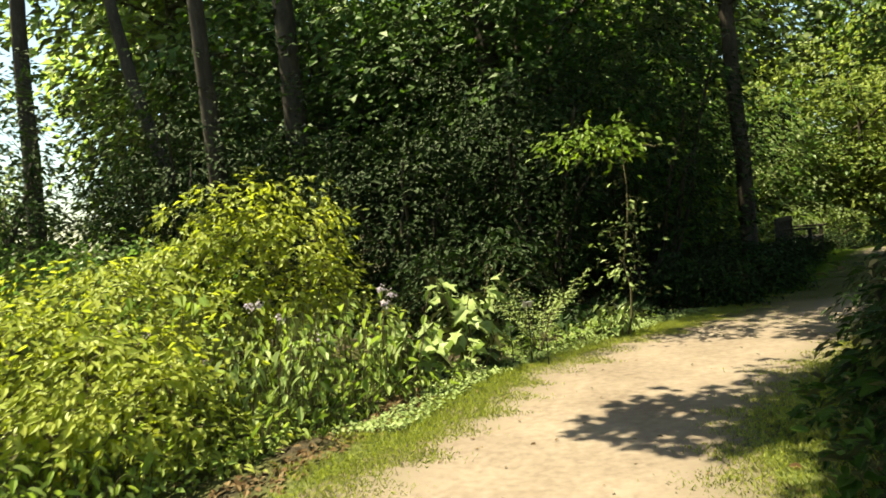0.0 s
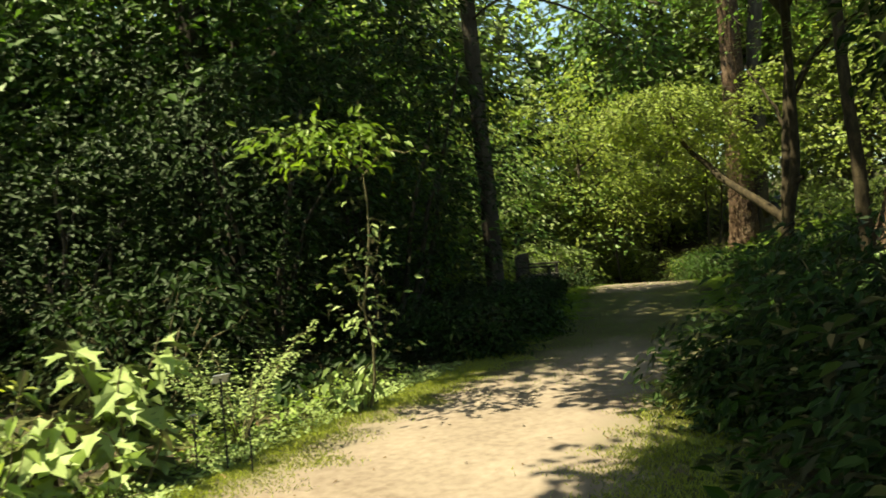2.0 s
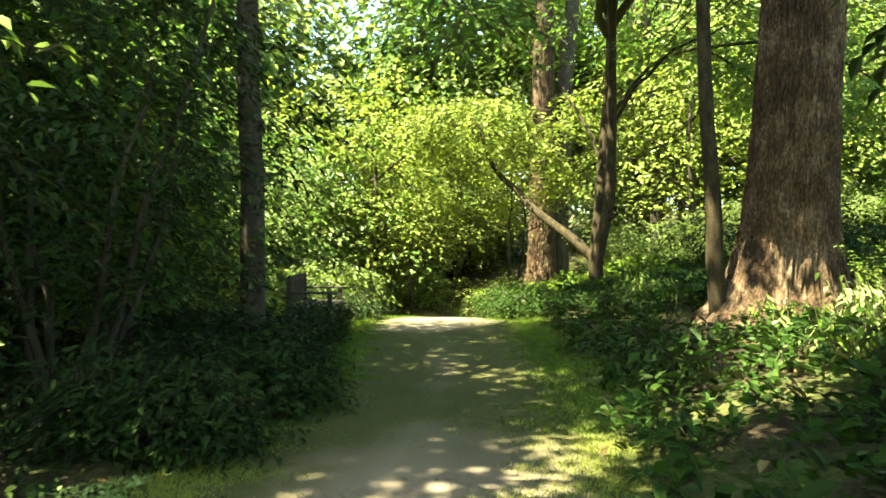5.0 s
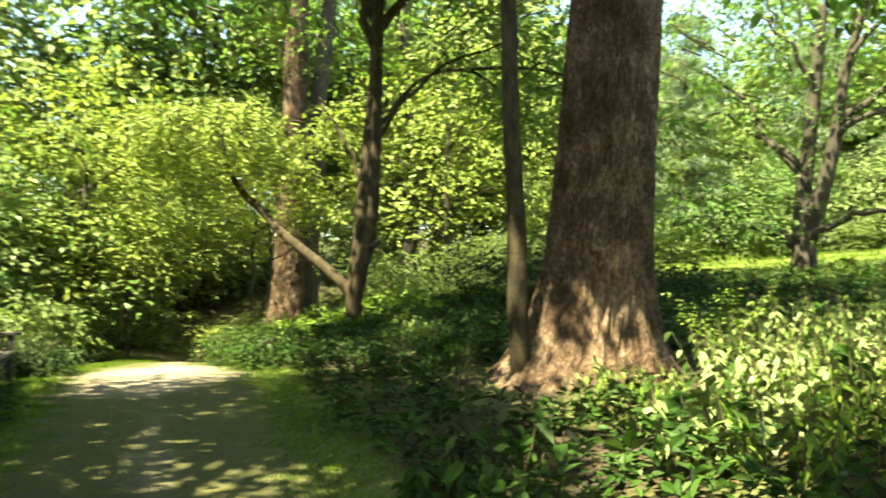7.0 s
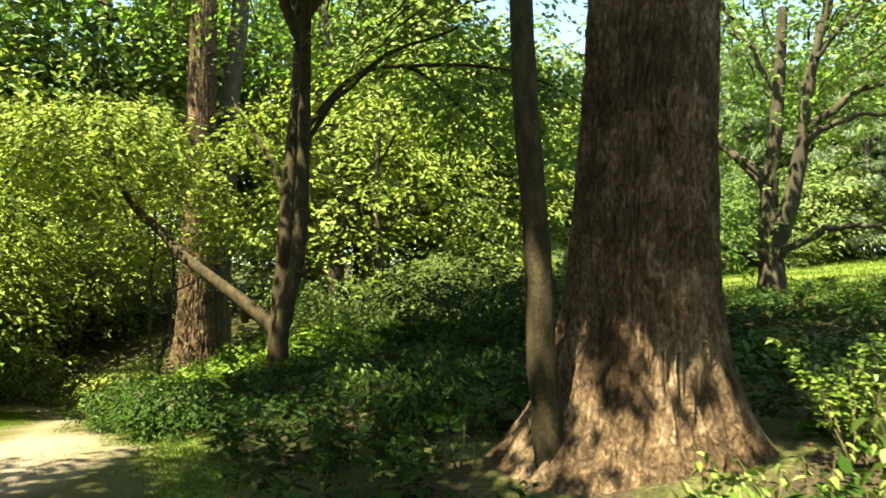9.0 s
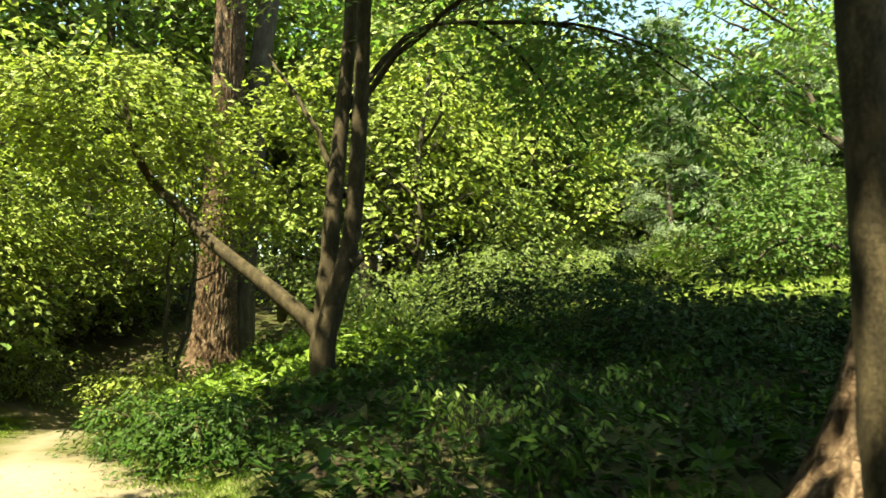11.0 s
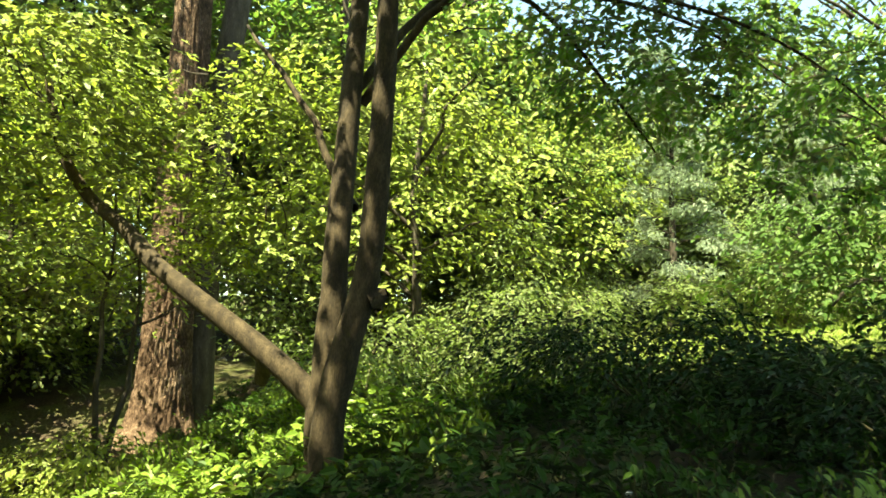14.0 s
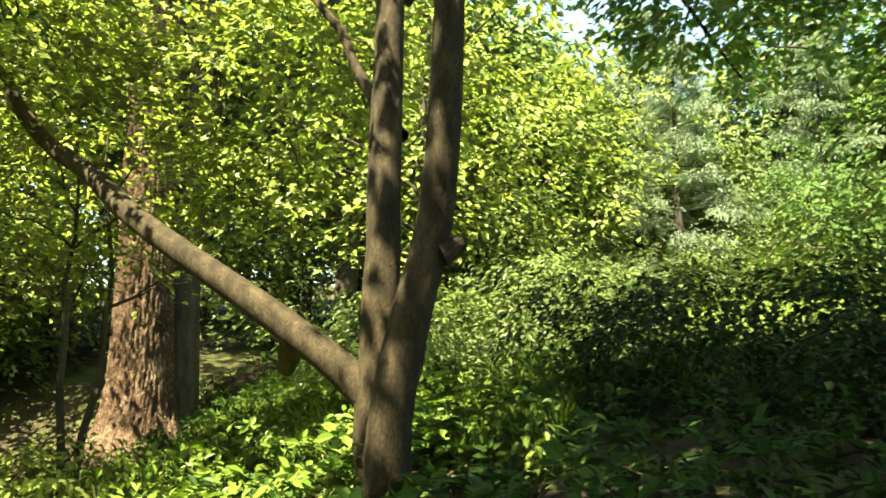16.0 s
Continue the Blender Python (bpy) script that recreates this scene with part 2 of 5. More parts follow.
# ---- ground and path ----
def ground_material():
    m, n, l = material("forest floor")
    p = position(n)
    at = n.new("ShaderNodeAttribute")
    at.attribute_name = "verge"
    lawn = n.new("ShaderNodeAttribute")
    lawn.attribute_name = "lawn"
    a = noise_node(n, l, 1.3, 6, p)
    b = noise_node(n, l, 26, 5, p)
    soil = ramp(n, [(0.3, (0.014, 0.01, 0.006)), (0.5, (0.032, 0.023, 0.014)), (0.7, (0.065, 0.046, 0.028))])
    l.new(b.outputs[0], soil.inputs[0])
    green = ramp(n, [(0.3, (0.035, 0.045, 0.012)), (0.5, (0.075, 0.088, 0.022)), (0.75, (0.14, 0.145, 0.045))])
    l.new(b.outputs[0], green.inputs[0])
    patch = ramp(n, [(0.42, (0, 0, 0)), (0.6, (1, 1, 1))])
    l.new(a.outputs[0], patch.inputs[0])
    big = n.new("ShaderNodeMath")
    big.operation = "MAXIMUM"
    l.new(at.outputs["Fac"], big.inputs[0])
    half = n.new("ShaderNodeMath")
    half.operation = "MULTIPLY"
    half.inputs[1].default_value = 0.6
    l.new(patch.outputs[0], half.inputs[0])
    l.new(half.outputs[0], big.inputs[1])
    mx = n.new("ShaderNodeMixRGB")
    l.new(big.outputs[0], mx.inputs[0])
    l.new(soil.outputs[0], mx.inputs[1])
    l.new(green.outputs[0], mx.inputs[2])
    bright = n.new("ShaderNodeMixRGB")
    bright.inputs[2].default_value = (0.1, 0.12, 0.025, 1)
    l.new(lawn.outputs["Fac"], bright.inputs[0])
    l.new(mx.outputs[0], bright.inputs[1])
    s = n.new("ShaderNodeBsdfPrincipled")
    s.inputs["Roughness"].default_value = 0.95
    s.inputs["Specular IOR Level"].default_value = 0.15
    l.new(bright.outputs[0], s.inputs["Base Color"])
    bp = n.new("ShaderNodeBump")
    bp.inputs["Strength"].default_value, bp.inputs["Distance"].default_value = 0.7, 0.03
    l.new(b.outputs[0], bp.inputs["Height"])
    l.new(bp.outputs[0], s.inputs["Normal"])
    o = n.new("ShaderNodeOutputMaterial")
    l.new(s.outputs[0], o.inputs[0])
    return m


def build_ground():
    gx = np.concatenate([[-900, -300, -120, -60, -35], np.arange(-22, 45, 0.4), [48, 55, 65, 90, 150, 400, 1000]])
    gy = np.concatenate([[-900, -300, -120, -60, -30], np.arange(-12, 45, 0.4), [48, 55, 65, 90, 150, 400, 1000]])
    X, Y = np.meshgrid(gx, gy)
    x, y = X.ravel(), Y.ravel()
    z = ground_height(x, y)
    nx = len(gx)
    i = (np.arange(len(gy) - 1)[:, None] * nx + np.arange(nx - 1)[None]).ravel()
    me = mesh_from("ground", np.column_stack([x, y, z]), np.column_stack([i, i + 1, i + nx + 1, i + nx]), ground_material(), True)
    side, half = path_side(x, y)
    me.attributes.new("verge", "FLOAT", "POINT").data.foreach_set("value", np.clip(1.0 - (np.abs(side) - half - 0.5) / 0.35, 0, 1).astype(np.float32))
    lawn = np.clip((x - 24) / 4, 0, 1) * np.clip((24 - y) / 4, 0, 1)
    me.attributes.new("lawn", "FLOAT", "POINT").data.foreach_set("value", lawn.astype(np.float32))
    return tagged(new("ground", me), "shaded woodland floor of soil and low green", "ground", kind="structure")


def path_material():
    m, n, l = material("pale earth path")
    p = position(n)
    across = n.new("ShaderNodeAttribute")
    across.attribute_name = "across"
    a = noise_node(n, l, 1.1, 5, p)
    b = noise_node(n, l, 16, 6, p)
    c = noise_node(n, l, 90, 3, p)
    sand = ramp(n, [(0.3, (0.12, 0.088, 0.066)), (0.48, (0.175, 0.135, 0.104)), (0.7, (0.24, 0.192, 0.15))])
    mixn = n.new("ShaderNodeMixRGB")
    mixn.inputs[0].default_value = 0.5
    l.new(a.outputs[0], mixn.inputs[1])
    l.new(b.outputs[0], mixn.inputs[2])
    l.new(mixn.outputs[0], sand.inputs[0])
    # mossy green of edges and middle, darkened so that it also holds shade
    moss_shade = ramp(n, [(0.3, (0.03, 0.03, 0.011)), (0.7, (0.092, 0.085, 0.032))])
    l.new(c.outputs[0], moss_shade.inputs[0])
    green = n.new("ShaderNodeAttribute")
    green.attribute_name = "moss_shade"
    add = n.new("ShaderNodeMath")
    add.operation = "MULTIPLY_ADD"
    add.inputs[1].default_value = 1.1
    l.new(a.outputs[0], add.inputs[0])
    l.new(across.outputs["Fac"], add.inputs[2])
    add2 = n.new("ShaderNodeMath")
    add2.operation = "MULTIPLY_ADD"
    add2.inputs[1].default_value = 0.6
    l.new(b.outputs[0], add2.inputs[0])
    l.new(add.outputs[0], add2.inputs[2])
    edge = ramp(n, [(0.0, (0, 0, 0)), (1.0, (1, 1, 1))])
    mr = n.new("ShaderNodeMapRange")
    mr.inputs[1].default_value, mr.inputs[2].default_value = 1.36, 1.95
    add3 = n.new("ShaderNodeMath")
    l.new(add2.outputs[0], add3.inputs[0])
    l.new(green.outputs["Fac"], add3.inputs[1])
    l.new(add3.outputs[0], mr.inputs[0])
    l.new(mr.outputs[0], edge.inputs[0])
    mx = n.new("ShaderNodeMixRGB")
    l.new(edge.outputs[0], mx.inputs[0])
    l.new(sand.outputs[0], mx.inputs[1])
    l.new(moss_shade.outputs[0], mx.inputs[2])
    s = n.new("ShaderNodeBsdfPrincipled")
    s.inputs["Roughness"].default_value = 0.95
    s.inputs["Specular IOR Level"].default_value = 0.15
    l.new(mx.outputs[0], s.inputs["Base Color"])
    bp = n.new("ShaderNodeBump")
    bp.inputs["Strength"].default_value, bp.inputs["Distance"].default_value = 0.4, 0.009
    l.new(b.outputs[0], bp.inputs["Height"])
    l.new(bp.outputs[0], s.inputs["Normal"])
    o = n.new("ShaderNodeOutputMaterial")
    l.new(s.outputs[0], o.inputs[0])
    return m


def build_path():
    k = 25
    u = np.linspace(-1, 1, k)
    rows = []
    wob = np.sin(np.arange(len(CURVE)) * 0.31) * 0.05 + np.sin(np.arange(len(CURVE)) * 0.11 + 1) * 0.07
    for i, (x, y, h) in enumerate(CURVE):
        tx, ty = TANGENT[i]
        w = (h + 0.35 + wob[i]) * u
        rows.append(np.column_stack([x + ty * w, y - tx * w]))
    v = np.concatenate(rows)
    uu = np.tile(u, len(CURVE))
    z = ground_height(v[:, 0], v[:, 1]) + 0.022 - 0.03 * np.abs(uu) ** 6 + 0.006 * np.sin(v[:, 0] * 5.3) * np.sin(v[:, 1] * 4.1)
    i = (np.arange(len(CURVE) - 1)[:, None] * k + np.arange(k - 1)[None]).ravel()
    me = mesh_from("path", np.column_stack([v, z]), np.column_stack([i, i + 1, i + k + 1, i + k]), path_material(), True)
    me.attributes.new("across", "FLOAT", "POINT").data.foreach_set("value", np.abs(uu).astype(np.float32))
    # greener stretches follow y where the path is shaded, barer at the sunlit strip
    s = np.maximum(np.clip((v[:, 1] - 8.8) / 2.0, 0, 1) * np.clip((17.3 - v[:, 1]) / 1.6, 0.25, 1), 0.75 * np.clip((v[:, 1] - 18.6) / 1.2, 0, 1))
    me.attributes.new("moss_shade", "FLOAT", "POINT").data.foreach_set("value", (0.95 * s).astype(np.float32))
    return tagged(new("path", me), "pale earth footpath with grassy ragged edges", "path", kind="structure")


build_ground()
build_path()


# ---- plant makers ----
def unit(v):
    return v / np.maximum(np.linalg.norm(v, axis=-1, keepdims=True), 1e-9)


OUTLINES = {
    "simple": ([(0, 0), (0.5, 0.45), (0, 1), (-0.5, 0.45)], [(0, 1, 2), (0, 2, 3)]),
    "oval": ([(0, 0), (0.42, 0.22), (0.5, 0.55), (0, 1), (-0.5, 0.55), (-0.42, 0.22)], [(0, 1, 2), (0, 2, 3), (0, 3, 4), (0, 4, 5)]),
    "lobed": ([(0, 0), (0.5, -0.04), (0.28, 0.3), (0.62, 0.6), (0.22, 0.62), (0, 1), (-0.22, 0.62), (-0.62, 0.6), (-0.28, 0.3), (-0.5, -0.04)],
              [(0, 1, 2), (0, 2, 4), (2, 3, 4), (0, 4, 5), (0, 5, 6), (0, 6, 8), (6, 7, 8), (0, 8, 9)]),
}


def leaves(name, pos, up, axis, size, mat, width=0.55, outline="simple", fold=0.18, droop=0.15):
    """Many leaves in one mesh: each has its place, the way its face looks, the way it points and its length."""
    shape, tris = OUTLINES[outline]
    s, tr = np.array(shape), np.array(tris)
    n = len(pos)
    size = np.broadcast_to(size, (n,))
    a = unit(axis - np.sum(axis * up, 1, keepdims=True) * up)
    r = np.cross(a, up)
    v = (pos[:, None] + size[:, None, None] * (r[:, None] * (s[:, 0] * width * 1.0)[None, :, None] + a[:, None] * s[:, 1][None, :, None]
         + up[:, None] * (fold * np.abs(s[:, 0]) - droop * s[:, 1] ** 2)[None, :, None]))
    f = (np.arange(n)[:, None, None] * len(s) + tr[None]).reshape(-1, 3)
    return mesh_from(name, v.reshape(-1, 3), f, mat)


def scatter_dirs(n, rng, tilt=0.6, hang=0.0):
    up = unit(np.column_stack([rng.normal(0, tilt, n), rng.normal(0, tilt, n), np.ones(n)]))
    az = rng.uniform(0, 2 * math.pi, n)
    axis = np.column_stack([np.cos(az), np.sin(az), rng.normal(-hang, 0.3, n)])
    return up, unit(axis)


def sprays(centre, radii, count, per, spread, rng, shell=0.55, flat=0.45, floor=-1.0, tilt=0.6, hang=0.2):
    """Leaves set along fanned twigs: each spray leans outwards as one, so that its leaves catch the light together."""
    d = unit(rng.normal(0, 1, (count * 2, 3)))
    rad = shell + (1 - shell) * rng.random(count * 2) ** 0.7
    ph = rng.uniform(0, 6.28, 3)
    lump = 1 + 0.3 * np.sin(d[:, 0] * 3.4 + d[:, 2] * 2.6 + ph[0]) * np.cos(d[:, 1] * 3.1 + ph[1]) + 0.14 * np.sin(d[:, 2] * 7 + d[:, 0] * 5 + ph[2]) + rng.normal(0, 0.08, count * 2)
    c = d * (rad * lump)[:, None]
    keep = c[:, 2] > floor
    c, d = c[keep][:count], d[keep][:count]
    c = np.asarray(centre) + c * np.asarray(radii)
    n = len(c)
    sz = spread * rng.uniform(0.55, 1.45, n)
    out = unit(d * (1, 1, 0.15) + rng.normal(0, 0.45, (n, 3)) * (1, 1, 0.2))
    up = unit(out * (0.55 * tilt + 0.12) + rng.normal(0, 0.3 * tilt, (n, 3)) + (0, 0, 1.0))
    a = unit(out - np.sum(out * up, 1, keepdims=True) * up)
    b = np.cross(up, a)
    twig = rng.integers(-2, 3, (n, per)) * 0.55 + rng.normal(0, 0.07, (n, per))
    r = rng.random((n, per)) ** 0.75 * sz[:, None] * 1.45
    ct, st = np.cos(twig)[..., None], np.sin(twig)[..., None]
    p = (c - a * (0.5 * sz)[:, None])[:, None] + (a[:, None] * ct + b[:, None] * st) * r[..., None]
    p += up[:, None] * (rng.normal(0, 0.22 * flat + 0.03, (n, per)) * sz[:, None] - 0.22 * r ** 2 / sz[:, None])[..., None]
    turn = twig + rng.choice((-0.8, 0.8), (n, per)) * rng.uniform(0.3, 1.2, (n, per))
    axis = a[:, None] * np.cos(turn)[..., None] + b[:, None] * np.sin(turn)[..., None] + rng.normal(0, 0.16, (n, per, 3))
    axis[..., 2] -= hang
    face = up[:, None] + rng.normal(0, 0.34 * tilt + 0.06, (n, per, 3))
    return p.reshape(-1, 3), c, unit(face.reshape(-1, 3)), unit(axis.reshape(-1, 3))


def tube(points, radii, segs=8, wobble=0.0, rng=None):
    """Vertices and quads of a tapered, slightly uneven limb."""
    p = np.asarray(points, float)
    t = unit(np.gradient(p, axis=0))
    ref = np.array([1.0, 0.13, 0.07]) if abs(t[0, 0]) < 0.8 else np.array([0.0, 1.0, 0.1])
    r = unit(np.cross(t, ref))
    u = np.cross(r, t)
    ang = np.linspace(0, 2 * math.pi, segs, endpoint=False)
    rad = np.asarray(radii, float)[:, None] * (1 + (rng.normal(0, wobble, (len(p), segs)) if rng is not None else 0))
    v = p[:, None] + rad[..., None] * (r[:, None] * np.cos(ang)[None, :, None] + u[:, None] * np.sin(ang)[None, :, None])
    i = np.arange(len(p) - 1)[:, None] * segs
    j = np.arange(segs)[None]
    k = (j + 1) % segs
    f = np.stack([i + j, i + k, i + segs + k, i + segs + j], -1).reshape(-1, 4)
    return v.reshape(-1, 3), f


def bend(a, b, sag=0.0, k=9, sway=0.0, rng=None):
    """A curve of k points from a to b that sags or arches and wanders."""
    a, b = np.asarray(a, float), np.asarray(b, float)
    t = np.linspace(0, 1, k)[:, None]
    p = a + (b - a) * t
    p[:, 2] += sag * np.sin(t[:, 0] * math.pi)
    if rng is not None and sway:
        w = np.cumsum(rng.normal(0, sway, (k, 3)), axis=0)
        w -= w[0] + (w[-1] - w[0]) * t
        p += w
    return p


def limb(name, parent, pts, r0, r1, mat, segs=8, rng=None, label="", base=(0, 0, 0), power=1.0):
    t = np.linspace(0, 1, len(pts)) ** power
    v, f = tube(np.asarray(pts) - np.asarray(base), r0 + (r1 - r0) * t, segs, 0.04, rng)
    return child(name, mesh_from(name, v, f, mat, True), parent, label)


def joined(name, pieces, mat):
    vs, fs, o = [], [], 0
    for v, f in pieces:
        vs.append(v)
        fs.append(f + o)
        o += len(v)
    return mesh_from(name, np.concatenate(vs), np.concatenate(fs), mat, True)


def twigs_to(centres, hub, rng, r=0.012, pick=40):
    """Thin twigs from a hub to some clumps."""
    out = []
    hub = np.asarray(hub, float)
    for c in centres[rng.permutation(len(centres))[:pick]]:
        pts = bend(hub + (c - hub) * rng.uniform(0.5, 0.8), c, 0.12 * rng.random(), 6, 0.05, rng)
        d = np.linalg.norm(c - hub)
        out.append(tube(pts, np.linspace(r * (0.6 + 0.25 * d), r * 0.35, 6), 5, 0, rng))
    return out


def crown(parent, base, centre, radii, count, per, spread, size, mat, rng, hub=None, bark=None, twigs=0, twig_r=0.012, outline="simple", width=0.6, tilt=0.6, shell=0.55, flat=0.45, floor=-1.0, hang=0.2, name="crown"):
    p, c, up, ax = sprays(np.asarray(centre) - np.asarray(base), radii, count, per, spread, rng, shell, flat, floor, tilt, hang)
    ob = child(name, leaves(name, p, up, ax, size * rng.uniform(0.65, 1.25, len(p)), mat, width, outline), parent)
    if name == "needle_spray":
        tagged(ob, kind="stuff")
    if twigs:
        h = np.asarray(hub if hub is not None else centre, float) - np.asarray(base)
        tagged(child("twig_tangle", joined("twig_tangle", twigs_to(c, h, rng, twig_r, twigs), bark), parent), kind="stuff")
    return c


# ---- distant wood: a few trees, repeated ----
def far_tree(height, spread, seed, mat, low):
    rng = np.random.default_rng(seed)
    t = thing("tree", (0, 0, 0), "tall leafy forest tree with dark trunk", "tree", "trees of the distant wood")
    limb("trunk", t, bend((0, 0, -0.3), (rng.normal(0, 0.5), rng.normal(0, 0.5), height * 0.85), 0, 10, 0.12, rng), height * 0.017, 0.05, BARK_DARK, 8, rng)
    for k in range(7):
        az, z = rng.uniform(0, 6.28), height * rng.uniform(0.3, 0.75)
        l = spread * rng.uniform(0.5, 0.9)
        limb("limb", t, bend((0, 0, z), (l * math.cos(az), l * math.sin(az), z + l * 0.5), 0.3, 7, 0.08, rng), height * 0.006, 0.03, BARK_DARK, 6, rng)
    crown(t, (0, 0, 0), (0, 0, height * (0.5 + low / 2)), (spread, spread, height * (0.5 - low / 2)), 210, 44, 1.6, 0.42, mat, rng, shell=0.45, flat=0.5)
    return t


FAR = [far_tree(13, 4.0, 11, LEAF_FAR, 0.16), far_tree(15.5, 4.4, 12, LEAF_FAR, 0.22), far_tree(11, 3.6, 13, LEAF_TREE, 0.06)]
spots = [(-19, 22), (-9.5, 31), (-26, 30), (-4, 34), (-8, 24), (1, 38), (5, 33), (7.3, 35.5), (14.0, 40.0), (8.8, 37.0), (11.5, 37.5), (2, 31.5), (9, 40), (17, 42), (23, 37), (29, 43), (28, 33), (35, 36), (33, 28), (40, 31), (38, 25),
         (46, 27), (50, 15), (55, 9), (47, 5), (43, -2), (35, -6), (-22, 5), (-20, -8), (-10, -16), (14, -14), (60, 30), (-30, 20)]
rng = np.random.default_rng(3)
for k, (x, y) in enumerate(spots):
    m = pose(x, y, gz(x, y), 0, 0, rng.uniform(0, 360)) @ Matrix.Scale(rng.uniform(0.85, 1.2), 4)
    src = FAR[k % 3]
    if k < 3:
        src.matrix_basis = m
    else:
        s = copy_thing(src, m)
        s.scale = (rng.uniform(0.85, 1.2),) * 3

for x, y, k, sc in ((37, 30, 0, 1.4), (27, 37, 1, 1.3), (46, 22.5, 2, 0.75), (43.5, 18, 0, 0.55), (54, 10, 2, 0.8), (53, 15, 2, 0.9), (55, 20, 2, 0.9), (51, 25, 2, 0.9), (56, 5, 2, 0.9), (48, 29, 2, 0.9), (52, 0, 2, 0.9), (57, 13, 2, 1.0), (58, 24, 0, 1.0), (51, 19.5, 0, 0.75), (49, 12, 2, 0.8), (47, 7.5, 2, 0.7)):
    copy_thing(FAR[k], pose(x, y, gz(x, y), 0, 0, 40 * k + x)).scale = (sc, sc, sc)


# ---- evergreen thicket behind the sunny bed ----
def evergreen(seed, h, w):
    rng = np.random.default_rng(seed)
    t = thing("rhododendron", (0, 0, 0), "tall dark evergreen rhododendron in deep shade", "shrub", "evergreen thicket")
    for k in range(6):
        az = k + rng.random()
        limb("stem", t, bend((0.1 * math.cos(az), 0.1 * math.sin(az), -0.1), (w * 0.6 * math.cos(az), w * 0.6 * math.sin(az), h * rng.uniform(0.5, 0.8)), 0.3, 8, 0.08, rng), 0.05, 0.015, BARK_DARK, 6, rng)
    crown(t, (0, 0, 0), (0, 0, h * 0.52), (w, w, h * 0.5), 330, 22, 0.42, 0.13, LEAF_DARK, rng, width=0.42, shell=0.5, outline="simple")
    return t


EVER = [evergreen(21, 4.2, 1.9), evergreen(22, 5.4, 2.2)]
spots = [(1.6, 12.6), (3.6, 13.4), (-0.7, 12.9), (0.6, 14.8), (-2.6, 15.0), (-4.6, 14.2), (-6.2, 17.5), (-7.4, 11.5)]
for k, (x, y) in enumerate(spots):
    m = pose(x, y, gz(x, y), 0, 0, rng.uniform(0, 360))
    if k < 2:
        EVER[k].matrix_basis = m
    else:
        s = copy_thing(EVER[k % 2], m)
        s.scale = (1, 1, rng.uniform(0.8, 1.1))


# ---- trees beside the path ----
def plain_tree(name, label, pts, r0, r1, bark, segs=12, seed=1, power=0.8):
    rng = np.random.default_rng(seed)
    t = thing(name, tuple(pts[0]), label, "tree")
    limb("trunk", t, smooth_line(np.asarray(pts, float), 24), r0, r1, bark, segs, rng, base=pts[0], power=power)
    return t, rng


def big_tulip(name, label, base, r_top, r_foot, height, seed, segs=320, rings=260, lean=(0.0, 0.0), bark=BARK_TULIP):
    """A great trunk with a flared foot and deeply furrowed bark."""
    t = thing(name, base, label, "tree")
    ang = np.linspace(0, 2 * math.pi, segs, endpoint=False)
    k = np.linspace(0, 1, rings)
    z = -0.35 + (height + 0.35) * (0.36 * k + 0.64 * k ** 14)
    A, Z = np.meshgrid(ang, z)
    r = r_top * (1 - 0.028 * np.maximum(Z, 0)) + (r_foot - r_top) * np.exp(-np.maximum(Z, -0.1) / 0.55)
    r = r + 0.045 * np.exp(-np.maximum(Z, -0.1) / 0.5) * (np.cos(5 * A + seed) + 0.6 * np.cos(3 * A + 1.3 * seed))
    flat_v = np.empty(A.size)
    for i, (a, zz) in enumerate(zip(A.ravel(), Z.ravel())):
        ca, sa = math.cos(a) * 15.0, math.sin(a) * 15.0
        w = noise.noise((ca * 0.3, sa * 0.3, zz * 1.6 + seed)) * 1.1
        q = noise.noise((ca + w, sa - w, zz * 1.9 + seed))
        q2 = noise.noise((ca * 2.3, sa * 2.3, zz * 5.0 + seed))
        flat_v[i] = -0.06 * max(0.0, 1 - abs(q) * 3.2) + 0.006 * q + 0.014 * q2
    r = r + flat_v.reshape(A.shape)
    v = np.column_stack([(r * np.cos(A)).ravel() + (lean[0] * Z).ravel(), (r * np.sin(A)).ravel() + (lean[1] * Z).ravel(), Z.ravel()])
    i = np.arange(rings - 1)[:, None] * segs
    j = np.arange(segs)[None]
    k = (j + 1) % segs
    f = np.stack([i + j, i + k, i + segs + k, i + segs + j], -1).reshape(-1, 4)
    child("trunk", mesh_from("trunk", v, f, bark, True), t)
    return t


rng = np.random.default_rng(5)
big = big_tulip("tulip_tree", "huge old tulip tree with furrowed brown bark and flared foot", (12.0, 11.12, 0.55), 0.595, 1.14, 13.0, 3, lean=(0.022, -0.045))
crown(big, (12.0, 11.12, 0.55), (13.5, 10.4, 14), (4.0, 4.0, 3.5), 90, 50, 1.4, 0.2, LEAF_TREE, rng, (12, 11.1, 11), BARK_DARK, 24, 0.03)

far_tulip = big_tulip("tulip_tree", "grey-brown old tulip tree with flared sunlit foot", (21.4, 25.7, -0.35), 0.52, 0.95, 14.0, 8, 150, 140)
v, f = tube(bend((22.05, 25.45, -0.3), (22.55, 25.35, 14), 0, 12, 0.05, rng) - np.array((21.4, 25.7, -0.35)), np.linspace(0.36, 0.22, 12), 12, 0.04, rng)
child("second_stem", mesh_from("second_stem", v, f, BARK_DARK, True), far_tulip)
crown(far_tulip, (21.4, 25.7, -0.35), (19.8, 29.2, 14.0), (3.5, 3.5, 3.0), 80, 50, 1.4, 0.22, LEAF_TREE, rng, (21.5, 26.3, 9), BARK_DARK, 20, 0.03)

